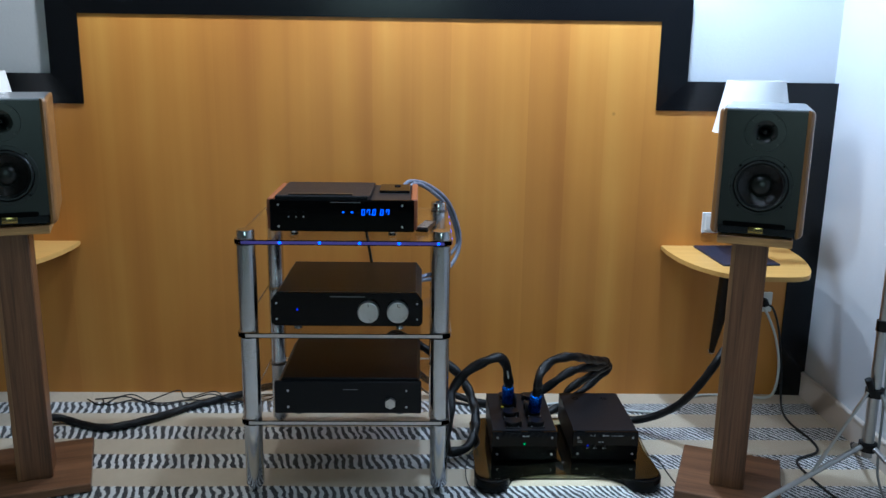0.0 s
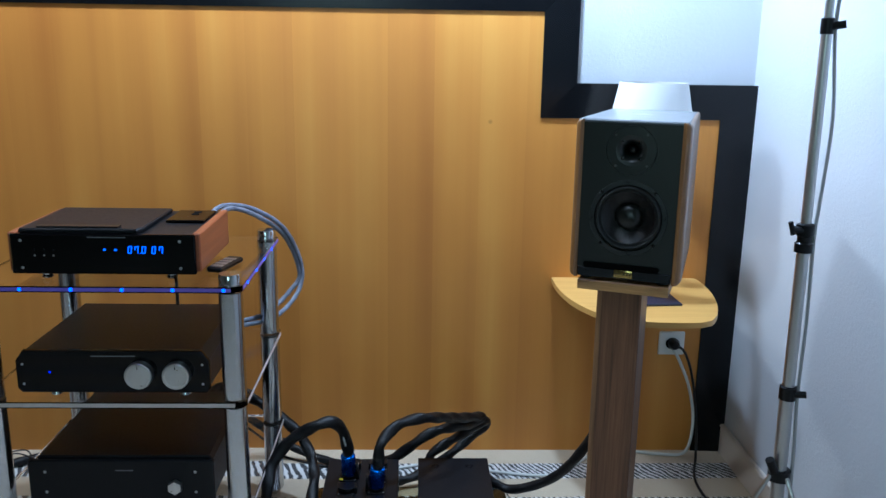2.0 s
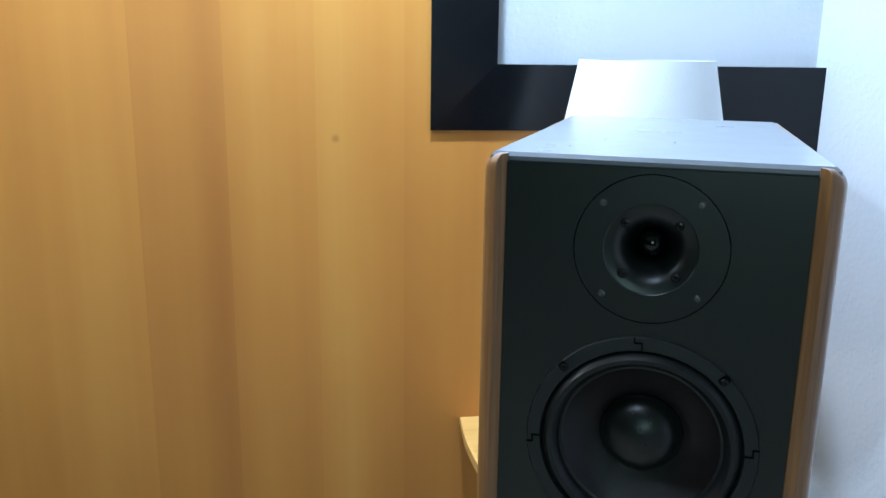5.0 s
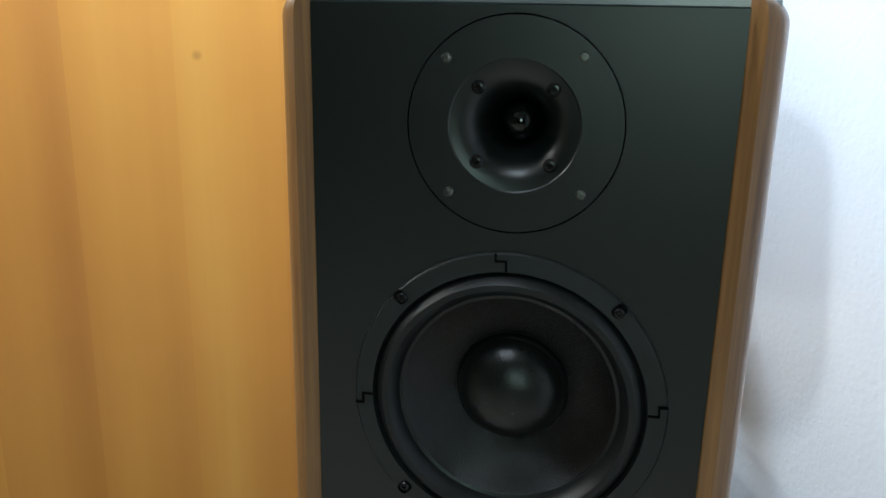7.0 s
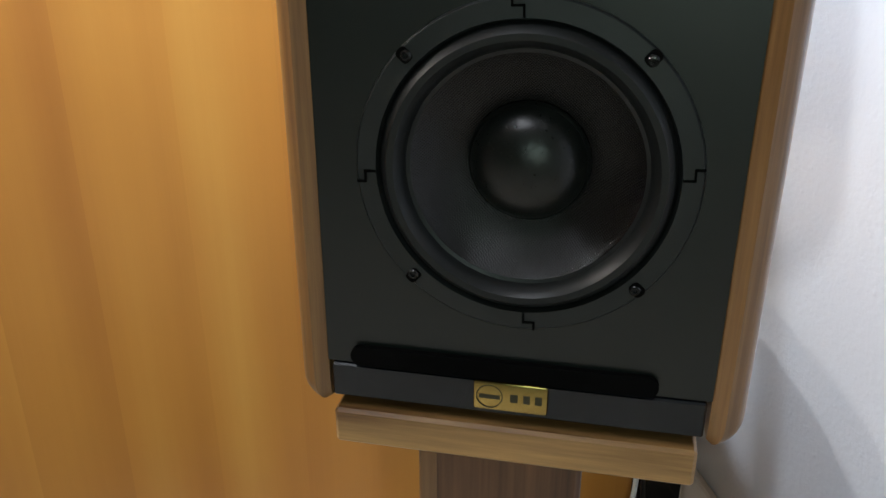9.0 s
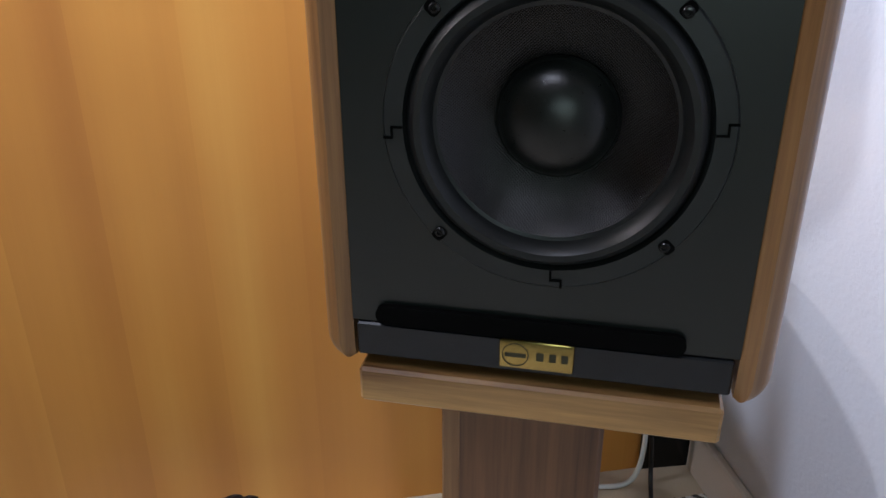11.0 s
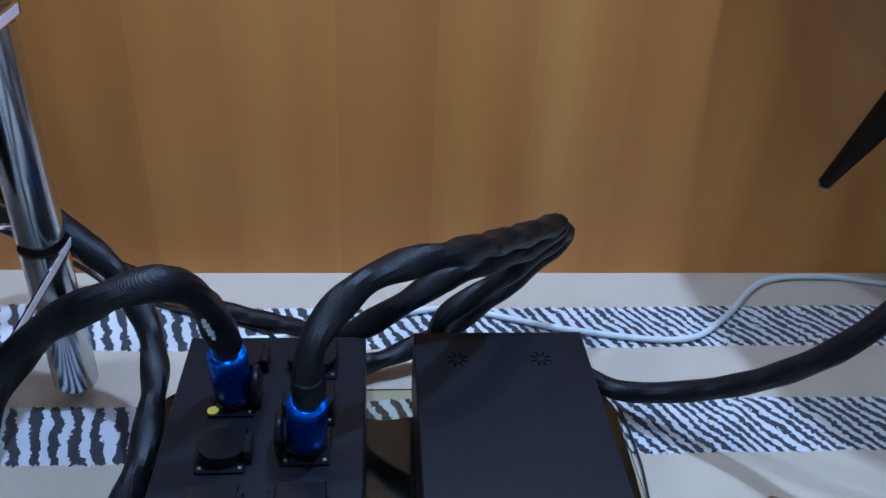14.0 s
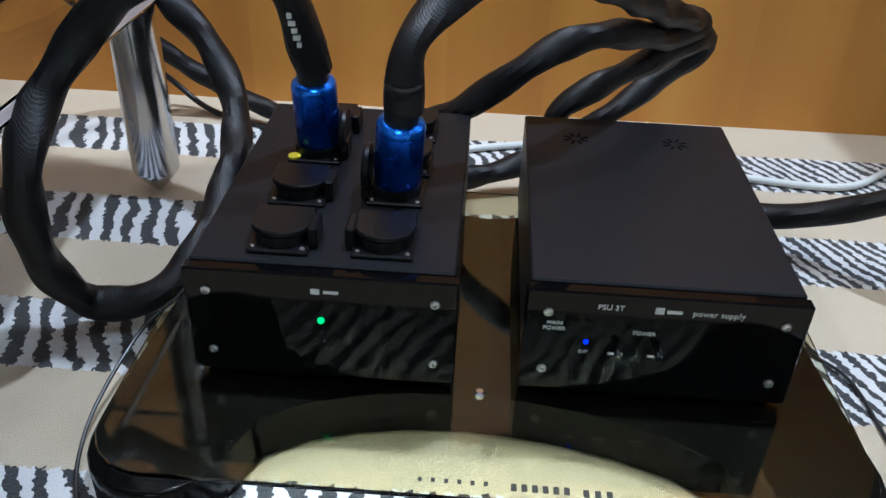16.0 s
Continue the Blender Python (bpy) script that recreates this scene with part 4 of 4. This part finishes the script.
part("maker_mark", box((0.620, PF - 0.0006, 0.1435), (0.632, PF, 0.1465)), M_print, psu)
part("led", lathe([(0, 0), (0.0022, 0), (0.0018, 0.0015), (0, 0.002)], pose(0.5615, PF, 0.1105) @ FRONT, 12), M_power_led, psu, "blue power light")
for x in (0.586, 0.618):
    part("switch_lever", rod((x, PF, 0.110), (x, PF - 0.012, 0.107), 0.0022, 10, r2=0.0028), M_black_plastic, psu, "small black toggle")
for cx in (0.566, 0.668):
    for k in range(8):
        a = radians(22.5 + 45 * k)
        bm = box((0.005, -0.0011, 0.1600), (0.0135, 0.0011, 0.1605))
        bmesh.ops.transform(bm, matrix=pose(cx, 2.952, 0) @ Matrix.Rotation(a, 4, "Z"), verts=bm.verts)
        part("vent_slot", bm, M_gap_shade, psu, smooth=0)

# ---- cables ----
M_sleeve = braid("black_braided_sleeve", (0.0018, 0.0019, 0.0026), (0.010, 0.0105, 0.013), 0.46)
M_silver_sleeve = braid("silver_grey_braid", (0.07, 0.08, 0.11), (0.42, 0.45, 0.55), 0.4)
M_heatshrink = plain("black_heat_shrink", (0.012, 0.013, 0.012), 0.35, vary=0.2, scale=90)
M_white_cable = plain("white_cable_jacket", (0.62, 0.64, 0.62), 0.4, vary=0.08)
M_black_cable = plain("black_cable_jacket", (0.010, 0.010, 0.011), 0.4, vary=0.2)


def cable(label, points, r, material, lumps=0.0, twist=0.0, n=12, name="cable", group=""):
    s = thing(name, label, "cable", group=group)
    part("jacket", tube(points, r, n, 0.008, lumps, twist), material, s)
    return s


def mains_plug(s, x, y, z0, lean):
    """A blue anodised connector with a black strain relief."""
    m = Matrix.Translation((x, y, z0)) @ Vector(lean).to_track_quat("Z", "Y").to_matrix().to_4x4()
    p = part("plug", lathe([(0, 0.010), (0.0205, 0.010), (0.0212, 0.012), (0.0212, 0.070), (0.0195, 0.0745), (0.0165, 0.0765), (0.014, 0.077), (0.014, 0.07)], m, 40), M_blue_metal, s, "blue anodised plug")
    part("plug_ring", lathe([(0.0213, 0.0685), (0.0215, 0.0695), (0.0202, 0.0745), (0.0170, 0.0772), (0.0150, 0.0776)], m, 40), M_ring_blue, p, "bright blue ring")
    part("plug_nose", lathe([(0, 0.004), (0.0188, 0.004), (0.0188, 0.0125), (0, 0.0125)], m, 28), M_black_plastic, p)
    part("boot", lathe([(0.0148, 0.073), (0.0148, 0.108), (0.0160, 0.111), (0.0160, 0.114), (0.0145, 0.116)], m, 28), M_heatshrink, p, "black heat-shrink boot")
    return m


ca = thing("power_cable", "thick black braided power cable looping from a blue plug", "cable", group="power cables")
mains_plug(ca, 0.311, 2.884, CT + 0.002, (-0.02, -0.13, 1.0))
part("jacket", tube([(0.312, 2.870, 0.252), (0.307, 2.862, 0.279), (0.301, 2.85, 0.317), (0.288, 2.835, 0.348), (0.269, 2.81, 0.372), (0.238, 2.8, 0.369), (0.205, 2.8, 0.353), (0.169, 2.803, 0.33), (0.134, 2.8, 0.295), (0.107, 2.78, 0.256), (0.102, 2.745, 0.231), (0.1, 2.725, 0.2), (0.091, 2.73, 0.149), (0.087, 2.75, 0.093), (0.095, 2.78, 0.04), (0.125, 2.79, 0.03), (0.154, 2.8, 0.035), (0.176, 2.815, 0.048), (0.19, 2.84, 0.064), (0.198, 2.89, 0.085), (0.201, 2.94, 0.109), (0.196, 2.985, 0.125), (0.186, 3.02, 0.148), (0.169, 3.045, 0.174), (0.145, 3.065, 0.206), (0.113, 3.08, 0.233), (0.078, 3.1, 0.257), (0.02, 3.115, 0.29), (-0.034, 3.12, 0.315), (-0.10, 3.09, 0.345), (-0.15, 2.98, 0.33)], 0.0163, 14, 0.006, 0.11, 75), M_sleeve, ca)
for z, w in ((0.284, 0.0018), (0.291, 0.0030), (0.298, 0.0024), (0.305, 0.0030), (0.312, 0.0020)):
    k = (z - 0.268) / 0.034
    y = 2.8470 - 0.0115 * k
    part("print_bar", box((0.309 - 0.006 * k - w, y - 0.0015, z - 0.0022), (0.309 - 0.006 * k + w, y + 0.002, z + 0.0022)), M_print, ca, "white printed bar")

cb = thing("power_cable", "thick black braided power cable arching up from a blue plug", "cable", group="power cables")
mains_plug(cb, 0.395, 2.812, CT + 0.002, (0.06, -0.18, 1.0))
part("jacket", tube([(0.402, 2.792, 0.250), (0.404, 2.796, 0.295), (0.415, 2.815, 0.316), (0.435, 2.835, 0.332), (0.463, 2.86, 0.343), (0.501, 2.885, 0.344), (0.547, 2.915, 0.336), (0.594, 2.98, 0.306), (0.654, 3.07, 0.264), (0.72, 3.165, 0.223), (0.69, 3.13, 0.217), (0.64, 3.07, 0.235), (0.587, 3.02, 0.249), (0.538, 3, 0.238), (0.493, 3, 0.203), (0.445, 3.01, 0.162), (0.41, 3.03, 0.131), (0.39, 3.03, 0.09)], 0.0155, 14, 0.006, 0.11, 75), M_sleeve, cb)

cc = thing("power_cable", "thick black braided power cable doubled back behind the power supply", "cable", group="power cables")
part("jacket", tube([(0.548, 3.045, 0.118), (0.556, 3.050, 0.150), (0.588, 3.055, 0.174), (0.643, 3.09, 0.192), (0.696, 3.14, 0.198), (0.731, 3.18, 0.202), (0.735, 3.195, 0.178), (0.66, 3.15, 0.135), (0.56, 3.13, 0.06), (0.46, 3.10, 0.03), (0.40, 3.06, 0.06)], 0.0145, 14, 0.006, 0.11, 75), M_sleeve, cc)
part("plug", lathe([(0, -0.03), (0.019, -0.03), (0.019, 0.012), (0.015, 0.016), (0, 0.016)], pose(0.548, 3.042, 0.108, 12, 0, 0), 28), M_blue_metal, cc, "blue anodised plug")

cable("black braided power cable trailing from the rack to the distributor", [(-0.16, 2.98, 0.36), (-0.12, 3.16, 0.28), (-0.04, 3.27, 0.15), (0.06, 3.30, 0.06), (0.20, 3.255, 0.022), (0.35, 3.195, 0.020), (0.43, 3.12, 0.05), (0.43, 2.99, 0.09)], 0.0135, M_sleeve, 0.05, 120, name="power_cable", group="power cables")
cable("thin black cord on the carpet behind the distributor", [(-0.12, 3.20, 0.22), (-0.02, 3.32, 0.06), (0.055, 3.31, 0.006), (0.17, 3.255, 0.005), (0.30, 3.20, 0.006), (0.36, 3.03, 0.06)], 0.0045, M_black_cable, name="cord")
cable("thick black loudspeaker cable curving up behind the stand", [(0.720, 3.045, 0.080), (0.765, 3.035, 0.052), (0.81, 3.015, 0.047), (0.88, 2.969, 0.089), (0.938, 2.919, 0.153), (0.981, 2.869, 0.239), (1.025, 2.845, 0.330), (1.055, 2.856, 0.374), (1.092, 2.876, 0.413), (1.122, 2.880, 0.47), (1.130, 2.870, 0.60), (1.130, 2.870, 0.76), (1.13, 2.89, 0.88), (1.125, 2.86, 0.96)], 0.0145, M_sleeve, 0.03, 90, name="speaker_cable", group="loudspeaker cables")
cable("thick black loudspeaker cable lying across the carpet", [(-1.30, 2.82, 0.80), (-1.36, 2.86, 0.45), (-1.40, 3.0, 0.10), (-1.34, 3.075, 0.017), (-1.17, 3.005, 0.016), (-1.03, 3.075, 0.016), (-0.88, 3.215, 0.016), (-0.72, 3.30, 0.025), (-0.52, 3.24, 0.10), (-0.36, 3.06, 0.26), (-0.34, 2.975, 0.31)], 0.0145, M_sleeve, 0.03, 90, name="speaker_cable", group="loudspeaker cables")
rng = random.Random(4)
for k in range(3):
    pts = [(-1.34 + 0.03 * k, 3.29, 0.004)]
    for j in range(1, 9):
        pts.append((-1.34 + 0.085 * j + rng.uniform(-0.02, 0.02), 3.27 + rng.uniform(-0.045, 0.05), 0.004 + (0.03 if rng.random() > 0.6 else 0.002) * rng.random()))
    pts += [(-0.55, 3.30, 0.02), (-0.45, 3.24, 0.08)]
    cable("thin black wire tangled on the carpet by the wall", pts, 0.0026, M_black_cable, n=8, name="wire", group="tangled wires")
cable("white mains lead running along the wall to a socket", [(1.392, 3.345, 0.392), (1.41, 3.325, 0.36), (1.452, 3.325, 0.26), (1.478, 3.33, 0.13), (1.455, 3.32, 0.02), (1.37, 3.330, 0.006), (1.26, 3.352, 0.006), (1.139, 3.335, 0.006), (1.036, 3.234, 0.006), (0.943, 3.178, 0.006), (0.767, 3.206, 0.006),
                                                              (0.618, 3.255, 0.006), (0.535, 3.255, 0.006), (0.35, 3.196, 0.006), (0.275, 3.186, 0.006)], 0.0052, M_white_cable, n=10, name="mains_lead")
cable("black mains lead hanging from the socket onto the carpet", [(1.397, 3.335, 0.412), (1.425, 3.318, 0.39), (1.463, 3.33, 0.29), (1.492, 3.335, 0.12), (1.492, 3.31, 0.008), (1.445, 3.18, 0.006), (1.432, 3.07, 0.006), (1.447, 2.93, 0.006), (1.425, 2.84, 0.006), (1.325, 2.775, 0.006), (1.318, 2.66, 0.006), (1.345, 2.50, 0.006), (1.40, 2.30, 0.006)], 0.0045, M_black_cable, n=10, name="mains_lead")
for k in range(2):
    d = 0.022 * k
    cable("silver-grey braided signal cable arching behind the rack", [(-0.07 + d, 2.90, 0.925), (-0.045 + d, 2.985, 0.948 - d * 0.3), (0.02 + d * 0.6, 3.085, 0.922 - d), (0.098, 3.165 + d * 0.4, 0.845 - d * 1.2), (0.143 - d * 0.3, 3.20, 0.72 - d), (0.130 - d, 3.175, 0.635 + d * 0.4), (0.07 - d, 3.09, 0.585 + d * 0.6), (-0.02, 2.99, 0.590 + d * 0.6), (-0.06, 2.93, 0.60 + d * 0.5)],
          0.0072, M_silver_sleeve, 0.05, 160, 10, "signal_cable", "signal cables")
cable("thin black lead hanging behind the rack", [(-0.22, 2.90, 0.86), (-0.21, 2.975, 0.83), (-0.19, 2.99, 0.74), (-0.17, 2.93, 0.66)], 0.005, M_black_cable, n=8, name="lead")
cable("thin black wire lying beside the platform", [(0.205, 2.93, 0.10), (0.196, 2.85, 0.085), (0.205, 2.77, 0.075), (0.166, 2.74, 0.04), (0.153, 2.66, 0.020), (0.16, 2.60, 0.008), (0.185, 2.545, 0.004)], 0.0018, M_black_cable, n=8, name="wire")
cable("thin black wire lying beside the platform", [(0.70, 3.02, 0.09), (0.76, 3.06, 0.04), (0.805, 3.03, 0.01), (0.812, 2.93, 0.006), (0.806, 2.83, 0.005), (0.835, 2.78, 0.004), (0.842, 2.69, 0.004), (0.85, 2.60, 0.004)], 0.0018, M_black_cable, n=8, name="wire")

# ---- light stand by the wall ----
TX, TY = 1.403, 2.49
tripod = thing("light_stand", "silver telescopic light stand on three splayed legs", "stand", pose(TX, TY, 0, 0, -0.6, 0))
part("lower_tube", rod((0, 0, 0.17), (0, 0, 0.60), 0.0165), M_alu, tripod)
part("middle_tube", rod((0, 0, 0.60), (0, 0, 0.99), 0.0140), M_alu, tripod)
part("upper_tube", rod((0, 0, 0.99), (0, 0, 1.45), 0.0118), M_alu, tripod)
part("top_tube", rod((0, 0, 1.45), (0, 0, 2.05), 0.0095), M_alu, tripod)
for z, r in ((1.45, 0.0145), (0.60, 0.0200)):
    c = part("collar", lathe([(r * 0.7, z - 0.018), (r, z - 0.016), (r, z + 0.016), (r * 0.7, z + 0.018)], n=24), M_black_plastic, tripod, "black clamp collar")
    part("clamp_knob", rod((r * 0.6, -r * 0.6, z), (r * 0.6 + 0.022, -r * 0.6 - 0.012, z + 0.004), 0.0085, 12), M_black_plastic, c)
c = part("collar", lathe([(0.013, 0.945), (0.0205, 0.948), (0.0205, 0.968), (0.016, 0.972), (0.016, 0.985), (0.0205, 0.988), (0.0205, 1.012), (0.0135, 1.015)], n=24), M_black_plastic, tripod, "black clamp collar")
part("clamp_knob", rod((-0.012, -0.010, 1.0), (-0.040, -0.018, 1.006), 0.0075, 12), M_black_plastic, c)
part("clamp_knob", rod((-0.036, -0.018, 0.992), (-0.044, -0.018, 1.022), 0.0055, 10), M_black_plastic, c)
for z in (0.386, 0.205):
    part("hub", lathe([(0.0165, z - 0.016), (0.027, z - 0.014), (0.027, z + 0.012), (0.0165, z + 0.014)], n=24), M_black_plastic, tripod, "black leg hub")
part("hub_knob", rod((-0.02, -0.015, 0.40), (-0.036, -0.02, 0.435), 0.011, 12), M_black_plastic, tripod)
FEET = ((-0.50, -0.127), (0.17, 0.38), (0.16, -0.42))
for fx, fy in FEET:
    d = Vector((fx, fy, 0)).normalized()
    a, b = d * 0.025 + Vector((0, 0, 0.205)), Vector((fx, fy, 0.012))
    leg = part("leg", rod(a, b, 0.0085, 12), M_alu, tripod, "silver tube leg")
    part("strut", rod(d * 0.025 + Vector((0, 0, 0.386)), a.lerp(b, 0.36), 0.0055, 10), M_alu, leg)
    part("foot", rod(b - d * 0.02 + Vector((0, 0, 0.006)), b + d * 0.012, 0.0115, 12), M_rubber, leg)
cable("thin grey cord tied along the light stand", [(TX + 0.009, TY, 2.0), (TX + 0.007, TY - 0.005, 1.60), (TX + 0.003, TY, 1.45), (TX + 0.021, TY, 1.25), (TX + 0.015, TY, 1.06), (TX + 0.012, TY, 0.98), (TX + 0.018, TY, 0.78), (TX + 0.018, TY, 0.60), (TX + 0.025, TY, 0.46), (TX + 0.031, TY, 0.30), (TX + 0.059, TY + 0.03, 0.10), (TX + 0.090, TY + 0.02, 0.005)], 0.0042, M_grey_cord, n=8, name="cord")

# ---- wall fittings ----
s = thing("light_switch", "white square light switch on the wooden panel", "switch", pose(1.161, WALL_Y, 0.736), kind="")
part("frame", box((-0.042, -0.009, -0.042), (0.042, 0, 0.042), 0.003), M_white_plastic, s)
part("rocker", box((-0.030, -0.0125, -0.030), (0.030, -0.008, 0.030), 0.002), M_white_plastic, s)
s = thing("wall_outlet", "white double wall outlet with a black plug in it", "outlet", pose(1.391, WALL_Y, 0.408))
part("frame", box((-0.045, -0.010, -0.042), (0.045, 0, 0.042), 0.003), M_white_plastic, s)
part("socket_well", lathe([(0.021, 0.0102), (0.019, 0.0106), (0.018, 0.0104), (0, 0.0104)], FRONT, 28), M_gap_shade, s)
p = thing("adapter_plug", "round black mains plug pushed into the outlet", "plug", pose(1.395, WALL_Y - 0.0108, 0.410))
part("plug_body", lathe([(0, 0), (0.019, 0), (0.020, 0.014), (0.015, 0.030), (0.007, 0.036), (0, 0.036)], FRONT, 24), M_black_plastic, p)
